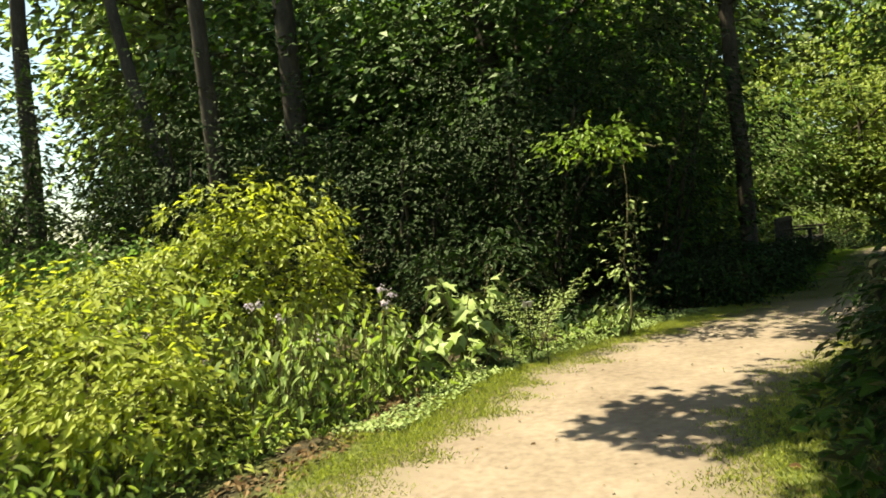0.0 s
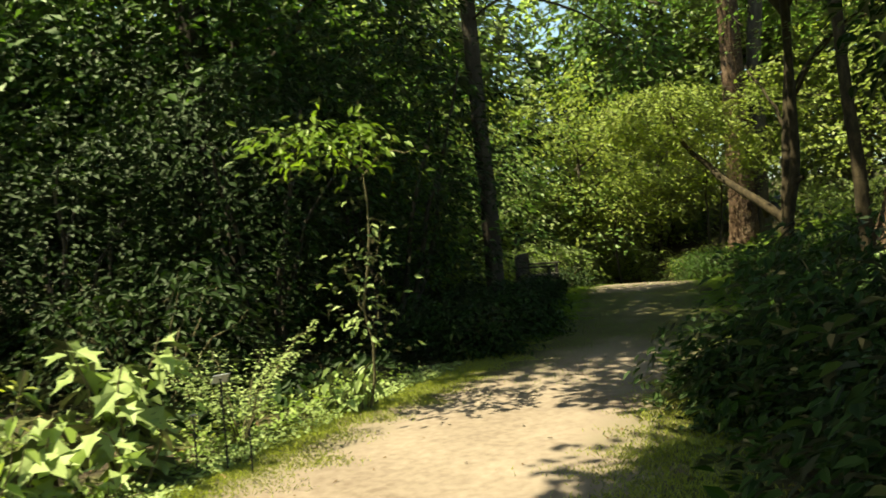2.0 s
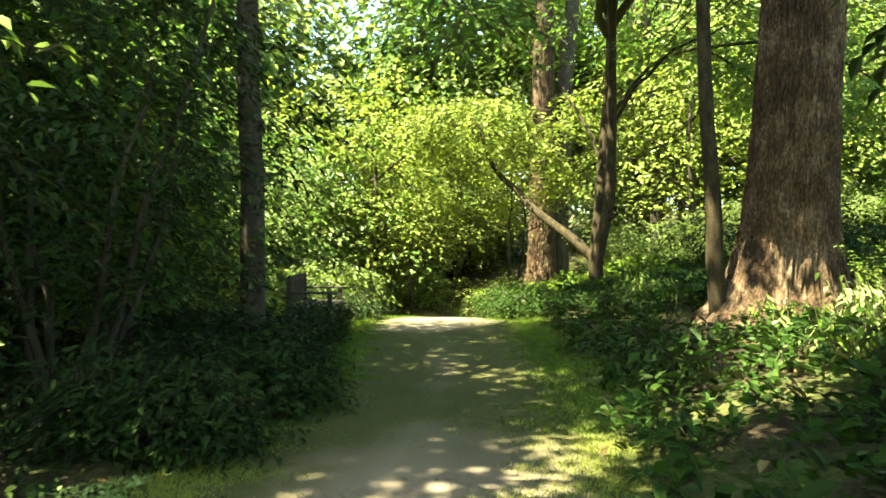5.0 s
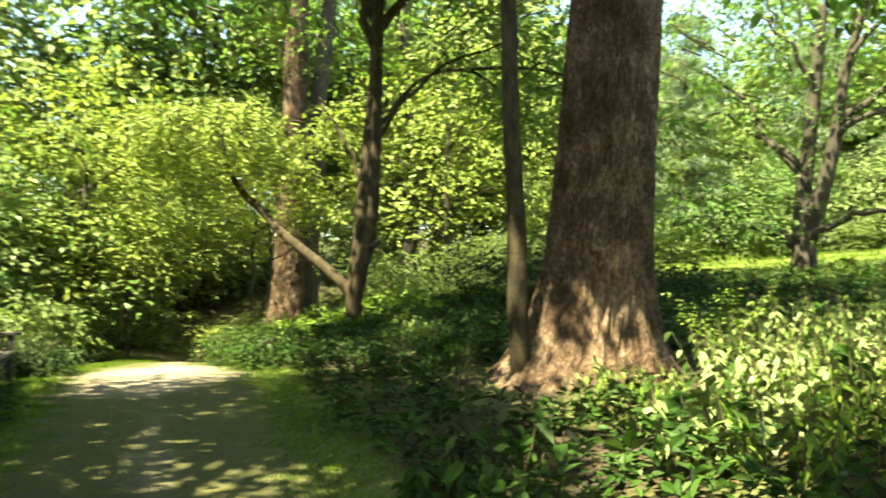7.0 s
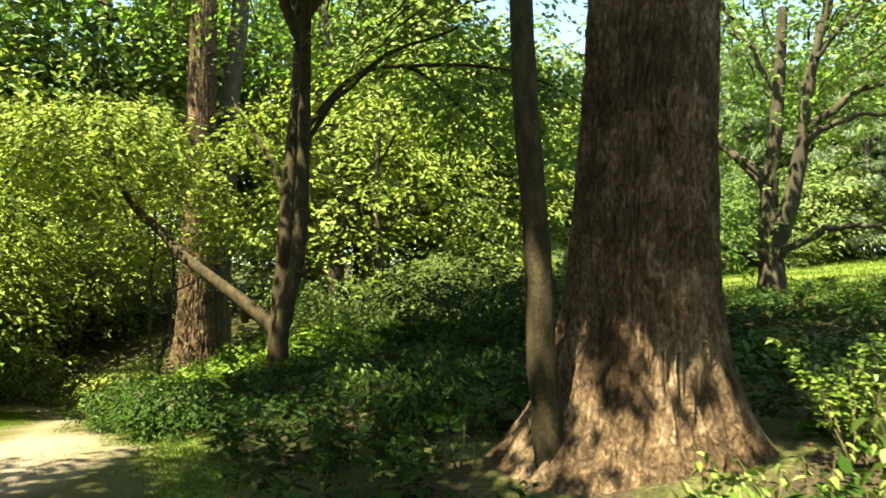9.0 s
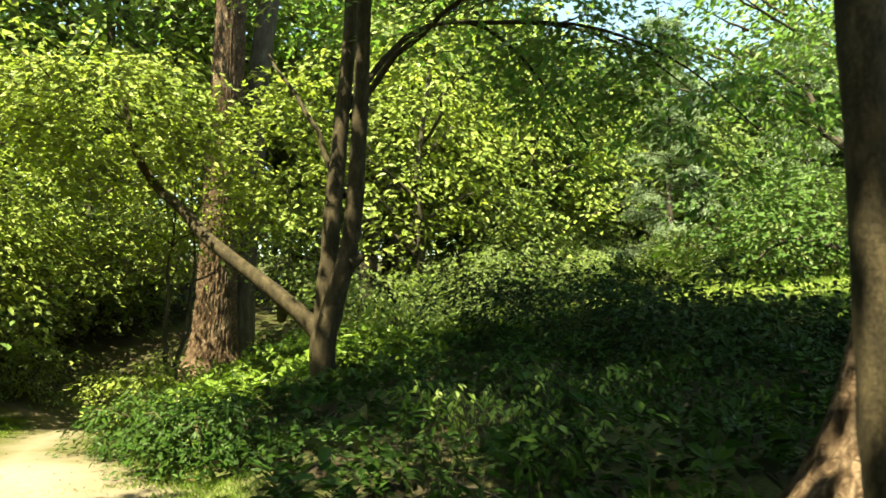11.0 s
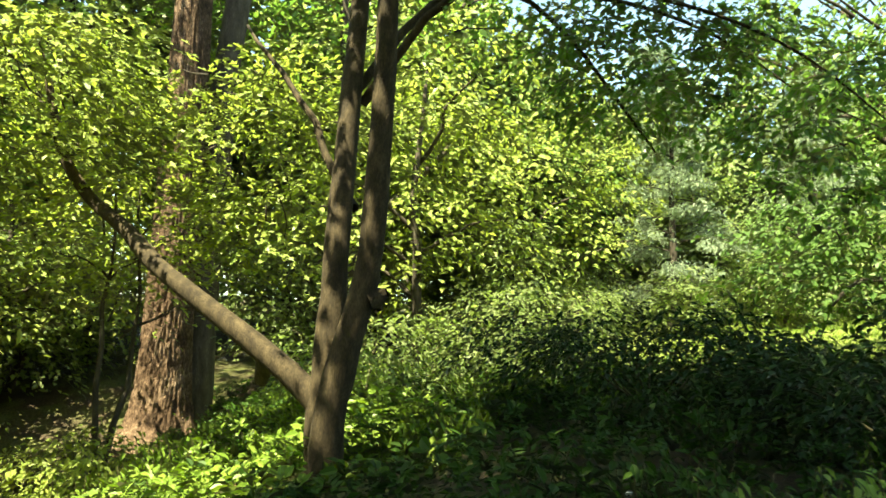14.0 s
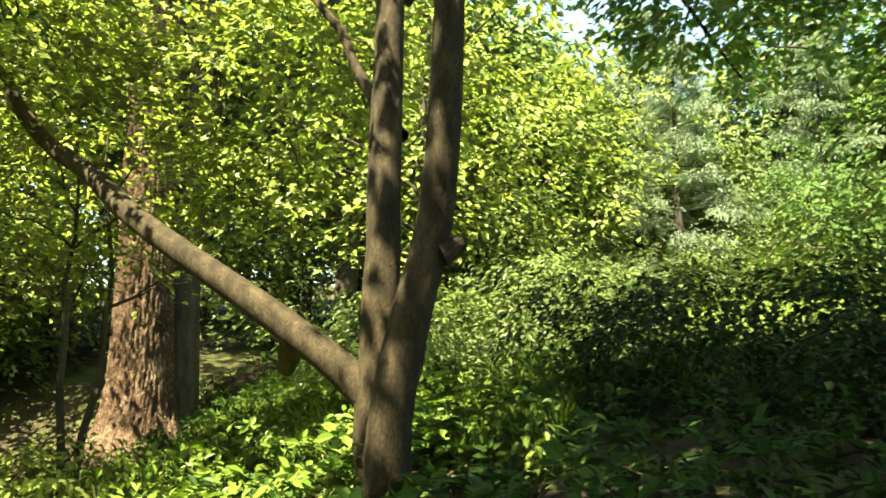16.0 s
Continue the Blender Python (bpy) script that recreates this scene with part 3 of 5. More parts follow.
# boughs above the view, added to shade the path, bank and trunk

def shade_bough(tree, base, start, centre, radii, seed, n=95):
    r = np.random.default_rng(seed)
    limb("shade_bough", tree, bend(start, centre, 0.6, 10, 0.1, r), 0.12, 0.03, BARK_DARK, 8, r, base=base)
    crown(tree, base, centre, radii, int(n * 1.35), 36, 0.8, 0.23, LEAF_TREE, r, centre, BARK_DARK, 14, 0.012, shell=0.2)


shade_bough(big, (12.0, 11.12, 0.55), (12.1, 11.2, 8.5), (10.12, 14.33, 10.2), (2.7, 2.6, 1.0), 301, 100)
shade_bough(big, (12.0, 11.12, 0.55), (12.2, 11.0, 9.0), (13.48, 12.26, 10.5), (2.6, 2.4, 1.0), 302)
shade_bough(big, (12.0, 11.12, 0.55), (11.9, 11.4, 8.2), (9.5, 11.9, 9.6), (1.25, 1.2, 0.7), 312, 130)

# slender trunk leaning against the great tree
slim, r_ = plain_tree("young_tree", "slim grey-brown trunk leaning beside the great tree", [(11.13, 11.5, 0.45), (11.12, 11.57, 1.2), (11.12, 11.62, 2.2), (11.05, 11.69, 3.4), (11.03, 11.76, 5), (10.95, 12.0, 8)], 0.125, 0.08, BARK_BROWN, 14, 4)
# top above the view, set aside from the stem to shade the great trunk
crown(slim, (11.13, 11.5, 0.45), (10.6, 12.9, 8.3), (1.3, 1.1, 0.8), 80, 40, 0.6, 0.13, LEAF_TREE, r_, (10.9, 12.1, 7.5), BARK_DARK, 16)

# straight pole by the bench
pole, r_ = plain_tree("forest_tree", "straight slender trunk with dark brown bark beside bench", [(5.95, 14.75, -0.2), (5.93, 14.72, 2), (5.85, 14.7, 4), (5.75, 14.7, 8), (5.6, 14.9, 13)], 0.17, 0.11, BARK_DARK, 14, 6)
# top above the view, placed for its shade over the path
crown(pole, (5.95, 14.75, -0.2), (5.2, 16.0, 12.6), (2.3, 2.3, 2.0), 80, 46, 1.0, 0.17, LEAF_TREE, r_, (5.6, 14.9, 10), BARK_DARK, 20)

shade_bough(pole, (5.95, 14.75, -0.2), (5.7, 14.8, 9.3), (0.9, 14.0, 10.4), (1.9, 1.8, 0.9), 303, 100)
shade_bough(pole, (5.95, 14.75, -0.2), (5.7, 14.8, 9.0), (3.3, 12.0, 9.6), (1.6, 1.3, 0.6), 314, 40)
shade_bough(pole, (5.95, 14.75, -0.2), (5.7, 14.8, 9.5), (4.86, 16.14, 10.6), (2.9, 2.7, 1.0), 304, 110)
shade_bough(pole, (5.95, 14.75, -0.2), (5.7, 14.8, 9.0), (0.12, 12.23, 10.2), (1.8, 1.8, 0.9), 305)

shade_bough(pole, (5.95, 14.75, -0.2), (5.7, 14.8, 9.2), (5.22, 13.43, 10.2), (1.3, 1.5, 0.7), 310, 70)

# twin-stemmed tree with a long slanting limb
F = np.array((16.47, 18.62, 1.31))
B = (16.5, 18.45, 0.2)
twin = thing("twin_stem_tree", B, "twin-stemmed brown tree with long slanting low limb", "tree")
r_ = np.random.default_rng(9)
limb("trunk", twin, smooth_line(np.array([(16.45, 18.52, -0.1), (16.45, 18.54, 0.5), (16.45, 18.56, 1.1), (16.55, 18.6, 1.9), (16.75, 18.68, 3.2), (17.0, 18.78, 4.6), (17.3, 18.9, 6.5), (17.8, 19.3, 10)]), 26), 0.23, 0.1, BARK_BROWN, 14, r_, base=B, power=0.55)
limb("second_stem", twin, smooth_line(np.array([(16.35, 18.4, 0.0), (16.25, 18.36, 1.0), (16.3, 18.22, 1.8), (16.35, 18.05, 2.6), (16.3, 17.95, 3.8), (16.25, 17.9, 5.5), (16.1, 17.8, 9)]), 24), 0.18, 0.09, BARK_BROWN, 14, r_, base=B)
limb("low_limb", twin, smooth_line(np.array([(16.5, 18.5, 1.05), (16.45, 18.95, 1.45), (16.35, 19.7, 1.95), (16.3, 20.8, 2.6), (16.5, 21.6, 3.1), (16.6, 22.4, 3.55), (16.5, 22.9, 4.2), (16.5, 23.3, 5.2)]), 26), 0.15, 0.05, BARK_BROWN, 10, r_, base=B)
limb("limb", twin, bend((16.9, 18.6, 3.3), (17.5, 20.8, 6.0), 0.3, 9, 0.06, r_), 0.06, 0.02, BARK_BROWN, 7, r_, base=B)
limb("limb", twin, bend((17.2, 18.75, 4.6), (16.5, 15.0, 6.2), 0.5, 9, 0.06, r_), 0.06, 0.02, BARK_BROWN, 7, r_, base=B)
crown(twin, B, (16.1, 23.4, 5.0), (1.9, 2.3, 1.0), 150, 50, 0.55, 0.12, LEAF_MAPLE, r_, (16.5, 22.5, 4), BARK_DARK, 40, outline="lobed", width=0.7, tilt=0.4, flat=0.25)
crown(twin, B, (17.8, 17.6, 7.6), (3.6, 3.8, 2.0), 100, 45, 0.85, 0.13, LEAF_TREE, r_, (17.3, 18.7, 5.5), BARK_DARK, 40, outline="lobed", width=0.7, tilt=0.4, flat=0.3, name="upper_crown")

shade_bough(twin, B, (17.4, 19.0, 7.0), (13.41, 16.46, 9.6), (2.6, 2.4, 0.9), 306)
shade_bough(twin, B, (17.4, 19.0, 7.2), (16.21, 14.06, 9.6), (2.8, 2.4, 0.9), 307, 110)
shade_bough(twin, B, (17.4, 19.0, 7.6), (15.8, 17.8, 10.0), (1.8, 1.8, 0.8), 315, 85)
shade_bough(twin, B, (17.6, 19.1, 8.0), (18.72, 16.73, 10.2), (2.4, 2.2, 0.9), 308)

crown(twin, B, (18.4, 21.2, 4.6), (1.5, 1.6, 1.7), 90, 34, 0.5, 0.13, LEAF_MAPLE, r_, (17.6, 20.6, 5.4), BARK_DARK, 24, outline="lobed", width=0.7, tilt=0.5, flat=0.25, name="middle_crown")
shade_bough(twin, B, (17.4, 19.0, 7.6), (10.95, 18.37, 10), (1.7, 1.5, 0.8), 311, 80)
shade_bough(twin, B, (17.4, 19.0, 7.4), (11.87, 13.55, 9.2), (2.2, 2.0, 0.9), 309, 90)

limb("branch_stub", twin, [(16.35, 18.02, 2.25), (16.4, 17.93, 2.3), (16.42, 17.86, 2.33)], 0.11, 0.05, BARK_BROWN, 10, r_, base=B)
limb("branch_stub", twin, [(16.45, 19.3, 1.62), (16.55, 19.42, 1.5), (16.62, 19.5, 1.36)], 0.12, 0.07, BARK_BROWN, 10, r_, base=B)

# low leafy sprays hanging over the path and the herbs
limb("branch", pole, smooth_line(np.array([(5.82, 14.7, 5.2), (6.1, 13.6, 5.3), (6.7, 12.3, 4.6), (7.05, 11.5, 3.7)]), 12), 0.03, 0.006, BARK_DARK, 6, r_, base=(5.95, 14.75, -0.2))
crown(pole, (5.95, 14.75, -0.2), (7.0, 11.55, 3.75), (0.55, 0.6, 0.3), 22, 16, 0.35, 0.12, LEAF_TREE, r_, (7.0, 11.8, 4.0), BARK_DARK, 12, 0.006, outline="oval", width=0.55, name="hanging_crown", hang=0.6)
limb("branch", big, smooth_line(np.array([(11.7, 10.7, 5.4), (11.0, 9.7, 5.2), (10.2, 8.8, 4.4), (9.6, 8.2, 3.6)]), 12), 0.04, 0.006, BARK_DARK, 6, r_, base=(12.0, 11.12, 0.55))
crown(big, (12.0, 11.12, 0.55), (9.9, 8.1, 4.4), (0.75, 0.8, 0.75), 50, 18, 0.35, 0.13, LEAF_TREE, r_, (9.8, 8.4, 3.9), BARK_DARK, 12, 0.006, outline="oval", width=0.55, name="hanging_crown", hang=0.6)


# sprays hanging before the great tree, given near-black leaves to stand for shade
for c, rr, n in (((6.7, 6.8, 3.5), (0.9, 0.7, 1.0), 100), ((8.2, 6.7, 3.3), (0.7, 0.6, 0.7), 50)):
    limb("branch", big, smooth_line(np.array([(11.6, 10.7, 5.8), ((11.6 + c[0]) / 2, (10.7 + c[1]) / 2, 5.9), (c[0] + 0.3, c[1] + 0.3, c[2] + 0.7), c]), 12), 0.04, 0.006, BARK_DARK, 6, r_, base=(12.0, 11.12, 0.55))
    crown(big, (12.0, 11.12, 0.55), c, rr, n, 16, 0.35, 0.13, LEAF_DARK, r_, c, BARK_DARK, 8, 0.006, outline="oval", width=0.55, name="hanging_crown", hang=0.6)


# ---- bench ----
def box(bm, c, s, rot=None):
    m = Matrix.Translation(c)
    if rot is not None:
        m = m @ rot
    geo = bmesh.ops.create_cube(bm, size=1, matrix=m @ Matrix.Diagonal((*s, 1)))
    bmesh.ops.bevel(bm, geom=list({e for v in geo["verts"] for e in v.link_edges}), offset=0.004, segments=1, affect="EDGES")


def bench(at, yaw):
    t = thing("garden_bench", at, "weathered grey wooden slatted garden bench in shade", "bench")
    t.rotation_euler = (0, 0, radians(yaw))

    def bit(name, *boxes):
        bm = bmesh.new()
        for b in boxes:
            box(bm, *b)
        part(name, bm, TEAK, t)
    for x in (-0.74, 0.74):
        bit("front_leg", ((x, -0.26, 0.32), (0.06, 0.06, 0.64)))
        bit("back_leg", ((x, 0.26, 0.45), (0.06, 0.06, 0.9)))
        bit("armrest", ((x, -0.03, 0.655), (0.08, 0.66, 0.035)))
        bit("side_rail", ((x, 0, 0.38), (0.045, 0.5, 0.07)))
    bit("front_rail", ((0, -0.26, 0.38), (1.42, 0.035, 0.07)))
    bit("back_rail", ((0, 0.26, 0.87), (1.42, 0.045, 0.09)))
    bit("lower_back_rail", ((0, 0.26, 0.5), (1.42, 0.04, 0.06)))
    for k in range(6):
        bit("seat_slat", ((0, -0.27 + k * 0.095, 0.43), (1.54 if k == 0 else 1.4, 0.075, 0.024)))
    for k in range(15):
        bit("back_slat", ((-0.63 + k * 0.09, 0.26, 0.68), (0.045, 0.02, 0.3)))
    return t


bench((8.4, 17.85, gz(8.4, 17.85) + 0.01), 56).scale = (1.2, 1.3, 1.08)


# ---- middle-distance trees and shrubs ----
def mid_tree(seed, h, w, mat, label, low=0.12, size=0.17):
    rng = np.random.default_rng(seed)
    t = thing("understory_tree", (0, 0, 0), label, "tree", "understory trees")
    limb("trunk", t, bend((0, 0, -0.2), (rng.normal(0, 0.3), rng.normal(0, 0.3), h * 0.8), 0, 9, 0.1, rng), 0.11, 0.03, BARK_DARK, 8, rng)
    for k in range(8):
        az, z = rng.uniform(0, 6.28), h * rng.uniform(0.15, 0.6)
        l = w * rng.uniform(0.5, 0.95)
        limb("limb", t, bend((0, 0, z), (l * math.cos(az), l * math.sin(az), z + l * 0.45), 0.25, 7, 0.06, rng), 0.045, 0.012, BARK_DARK, 6, rng)
    crown(t, (0, 0, 0), (0, 0, h * (0.5 + low / 2)), (w, w, h * (0.5 - low / 2)), 235, 28, 0.6, size * 0.95, mat, rng, shell=0.35, flat=0.2, tilt=0.55)
    return t


MID = [mid_tree(31, 7.0, 2.9, LEAF_MAPLE, "sunlit yellow-green understory maple with layered leaves", 0.1),
       mid_tree(32, 6.0, 2.6, LEAF_TREE, "leafy green understory tree with thin dark stems"),
       mid_tree(33, 4.2, 2.3, LEAF_FAR, "dense green understory tree leafy to the ground", 0.02, 0.2),
       mid_tree(34, 6.0, 2.6, LEAF_SHADE, "understory tree with leaves darkened as in deep shade", 0.04)]
spots = [(20.6, 30.0, 0), (25.5, 22.3, 0), (24, 31, 2), (29.5, 25.5, 0), (27.5, 27.5, 2), (35, 22.5, 0), (33.5, 30, 1), (15.0, 27.2, 0), (12.2, 26.5, 1), (16.5, 30.5, 0), (10.6, 25.6, 2), (12.8, 26.8, 2),
         (8.0, 28.5, 1), (11.5, 31.5, 0), (6.6, 24.6, 2), (-7.5, 20.5, 2), (-10.5, 17.0, 2), (-4.6, 19.4, 2), (-14.5, 13.5, 2), (-3, 24, 3), (0.5, 22, 3), (42, 10.5, 2), (41, 14, 1), (44, 6, 2), (39, 2, 2), (36, -2, 1),
         (21.5, 30.5, 2), (19.5, 33.5, 1), (26, 35, 2), (34, 26.5, 2), (45, 22, 0), (18.2, 3.5, 2), (29.5, 1.0, 2), (9.0, 2.0, 2), (10.2, 28.4, 2), (13.0, 29.6, 2), (15.8, 33.5, 2), (18.3, 30.8, 2), (7.4, 31, 2), (-11.5, 15.2, 2), (-16, 18.5, 2), (-18, 24, 2), (43, 3, 2), (45.5, 9, 2), (44, 14.5, 2), (33, 22.5, 2), (4, 29, 2), (4.6, 17.4, 1), (4.9, 20.0, 2), (6.4, 21.4, 1), (3.6, 23, 3), (2.6, 16.9, 3), (1.2, 19.0, 3), (-1.2, 18.2, 3), (-3.4, 20.5, 3), (4.2, 25.5, 3)]
rng = np.random.default_rng(17)
seen = set()
for x, y, k in spots:
    m = pose(x, y, gz(x, y), 0, 0, rng.uniform(0, 360))
    sc = rng.uniform(0.85, 1.15)
    if k not in seen:
        seen.add(k)
        MID[k].matrix_basis = m
    else:
        sc *= (1.35, 1.0, 1.0, 1.5)[k]
        copy_thing(MID[k], m).scale = (sc, sc, sc)


for x, y, sc in ((36, 17.5, 0.5), (33, 20, 0.45), (38, 14.5, 0.55), (39, 21.5, 0.6), (35, 22, 0.5), (40, 11.5, 0.45), (42, 16, 0.6), (44, 19, 0.65), (45.5, 15.5, 0.7), (43, 22.5, 0.65)):
    copy_thing(MID[2], pose(x, y, gz(x, y), 0, 0, 50 * x)).scale = (sc * 1.3, sc * 1.3, sc)


# pines beyond the lawn, needles paled to stand for haze
def pine(h, w, seed):
    rng = np.random.default_rng(seed)
    t = thing("pine_tree", (0, 0, 0), "tall pine, needles paled as by haze, tiered drooping boughs", "tree", "pines beyond the lawn")
    limb("trunk", t, bend((0, 0, -0.3), (0.2, 0.1, h), 0, 10, 0.06, rng), 0.28, 0.03, BARK_DARK, 8, rng)
    for k in range(30):
        f = (k + rng.random()) / 30
        z, az = h * (0.08 + 0.9 * f), k * 2.4 + rng.normal(0, 0.3)
        l = w * (1 - 0.8 * f) * rng.uniform(0.65, 1.15)
        e = np.array((l * math.cos(az), l * math.sin(az), z - 0.05 * l))
        limb("limb", t, bend((0, 0, z), e, 0.25, 7, 0.05, rng), 0.05, 0.012, BARK_DARK, 5, rng)
        crown(t, (0, 0, 0), e * (0.7, 0.7, 1), (0.5 * l + 0.2, 0.5 * l + 0.2, 0.35), 16, 48, 0.55, 0.24, LEAF_PINE, rng, width=0.24, tilt=0.7, shell=0.1, flat=0.5, hang=0.4, name="needle_spray")
    return t


PINE = pine(14, 4.2, 91)
PINE.matrix_basis = pose(40, 18.5, gz(40, 18.5)) @ Matrix.Scale(0.72, 4)
for x, y, sc in ((44.5, 13.5, 0.8), (47, 20.5, 1.0), (38.5, 24.5, 0.8), (43, 8.5, 0.7)):
    copy_thing(PINE, pose(x, y, gz(x, y), 0, 0, 70 * x)).scale = (sc, sc, sc)


# spreading tree on the lawn
def oak():
    b = np.array((26.4, 11.15, gz(26.4, 11.15)))
    rng = np.random.default_rng(41)
    t = thing("spreading_tree", tuple(b), "wide spreading dark-limbed tree at the lawn's edge", "tree")
    q = lambda pts: smooth_line(np.array(pts, float), 18)
    limb("trunk", t, q([(26.4, 11.15, 1.7), (26.4, 11.15, 2.6), (26.45, 11.2, 3.6), (26.5, 11.15, 4.7), (26.4, 10.95, 6.5), (26.5, 10.75, 9.3)]), 0.42, 0.12, BARK_DARK, 12, rng, base=b, power=0.7)
    limb("limb", t, q([(26.4, 11.05, 3.2), (26.3, 10.7, 4.2), (26.3, 10.4, 5.6), (26.3, 10.2, 7.2), (26.2, 9.6, 9.5)]), 0.26, 0.08, BARK_DARK, 10, rng, base=b)
    for a, bb, r in (((26.3, 10.35, 5.8), (26.3, 7.5, 7.2), 0.13), ((26.3, 10.4, 5.6), (25.5, 8.2, 6.0), 0.11), ((26.4, 11.3, 2.7), (25.6, 13.6, 2.8), 0.15), ((26.4, 11.0, 2.8), (25.8, 8.6, 3.4), 0.13),
                     ((26.5, 11.2, 4.7), (26.0, 13.6, 6.5), 0.11), ((26.5, 11.2, 4.4), (26.6, 14.0, 8.0), 0.1), ((26.4, 10.9, 7.0), (26.5, 12.6, 9.5), 0.09), ((26.2, 10.0, 7.8), (26.0, 7.4, 9.6), 0.08)):
        limb("limb", t, bend(a, bb, 0.35, 10, 0.1, rng), r, 0.025, BARK_DARK, 8, rng, base=b)
    crown(t, b, (26.4, 10.6, 8.6), (3.6, 5.2, 3.0), 170, 42, 1.0, 0.2, LEAF_TREE, rng, (26.4, 10.8, 6.5), BARK_DARK, 60, 0.02, shell=0.5)
    # same tree's low crown in darkened leaves, standing for its shade
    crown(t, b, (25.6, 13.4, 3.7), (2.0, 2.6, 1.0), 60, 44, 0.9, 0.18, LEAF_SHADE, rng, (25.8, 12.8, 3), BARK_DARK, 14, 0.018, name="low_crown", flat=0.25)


oak()

# forked dark trunks farther into the wood
fork, r_ = plain_tree("forest_tree", "dark forked trunk standing deep in the wood", [(27.0, 25.0, 0.6), (27.1, 25.0, 3), (27.2, 25.1, 5.2), (27.0, 25.3, 8), (26.8, 25.6, 13)], 0.32, 0.16, BARK_DARK, 12, 51)
limb("limb", fork, bend((27.2, 25.1, 4.6), (29.0, 23.0, 7.6), -0.2, 8, 0.05, r_), 0.19, 0.07, BARK_DARK, 8, r_, base=(27.0, 25.0, 0.6))
crown(fork, (27.0, 25.0, 0.6), (25.2, 28, 12.5), (3.5, 3.5, 3.0), 90, 44, 1.2, 0.28, LEAF_TREE, r_)
for pts, r0, mat in (([(33.5, 31.0, 0.8), (33.5, 31, 8), (33.4, 31.1, 18)], 0.42, BARK_GREY), ([(-7.7, 14.2, -0.1), (-7.6, 14.2, 3), (-7.5, 14.1, 6), (-7.2, 14, 11)], 0.2, BARK_DARK),
                     ([(-5.4, 16.6, -0.1), (-5.9, 16.6, 3), (-6.5, 16.5, 5.5), (-7.2, 16.4, 10)], 0.2, BARK_DARK), ([(-3.9, 13.4, -0.1), (-3.9, 13.4, 3), (-4.0, 13.4, 6), (-4.1, 13.5, 12)], 0.2, BARK_DARK),
                     ([(-2.9, 16.4, -0.1), (-3.0, 16.4, 6), (-3.1, 16.4, 12)], 0.3, BARK_DARK), ([(1.3, 16.6, -0.1), (1.3, 16.6, 5), (1.2, 16.7, 13)], 0.33, BARK_DARK)):
    t, r_ = plain_tree("forest_tree", "tall dark forest trunk rising among shrubs", pts, r0, r0 * 0.55, mat, 12, int(r0 * 1000))
    x, y, z = pts[-1]
    crown(t, pts[0], (x - 3.8, y + 4.0, z + 1.5) if x < 0 else (x - 1.2, y + 2.0, z + 1.5), (2.4, 2.4, 2.0), 60, 40, 1.0, 0.2, LEAF_TREE, r_, (x, y, z - 1), BARK_DARK, 12, 0.02)


# tree added on the bank, outside the view, so its boughs cast shade
shade, r_ = plain_tree("forest_tree", "added unseen trunk on the bank, boughs shading path", [(6.9, 3.2, gz(6.9, 3.2) - 0.2), (6.8, 3.3, 3), (6.5, 3.6, 6), (6.2, 3.9, 10)], 0.2, 0.1, BARK_DARK, 12, 66)
sb = (6.9, 3.2, gz(6.9, 3.2) - 0.2)
limb("limb", shade, smooth_line(np.array([(6.7, 3.4, 4.4), (4.6, 5.4, 5.8), (2.2, 6.9, 5.9), (0.2, 7.1, 5.4)]), 14), 0.08, 0.015, BARK_DARK, 7, r_, base=sb)
limb("limb", shade, smooth_line(np.array([(6.7, 3.4, 4.0), (5.8, 6.0, 5.4), (4.3, 8.6, 5.6), (2.9, 9.9, 5.2)]), 14), 0.08, 0.015, BARK_DARK, 7, r_, base=sb)
# crowns laid where their shadows fall on bank and path
for c, rr, n in (((-0.78, 5.85, 5.4), (0.6, 0.55, 0.3), 26), ((2.23, 8.72, 5.3), (0.9, 0.6, 0.35), 30), ((1.19, 6.54, 7), (1.45, 1.35, 0.6), 120), ((2.86, 7.79, 7.2), (1.3, 1.2, 0.6), 100), ((0.78, 3.94, 7), (1.5, 1.6, 0.7), 120), ((4.2, 7.31, 7.6), (1.5, 1.4, 0.6), 100), ((2.64, 8.92, 8), (1.2, 1.1, 0.6), 80), ((5.27, 6.46, 7.8), (1.3, 1.3, 0.6), 80), ((3.23, 4.95, 7.4), (2.0, 2.0, 0.8), 100), ((3.86, 0.99, 7.2), (2.2, 2.4, 1.0), 90), ((-0.52, 4.64, 7), (0.75, 0.9, 0.5), 110), ((-1.17, 3.24, 7), (0.7, 0.8, 0.5), 90), ((0.08, 6.14, 7), (0.7, 0.9, 0.4), 90), ((-0.14, 2.59, 7.2), (1.2, 1.2, 0.5), 90), ((5.1, 8.2, 7.8), (1.6, 1.4, 0.6), 110)):
    crown(shade, sb, c, rr, int(n * 1.5), 34, 0.36, 0.15, LEAF_TREE, r_, c, BARK_DARK, 8, 0.008)

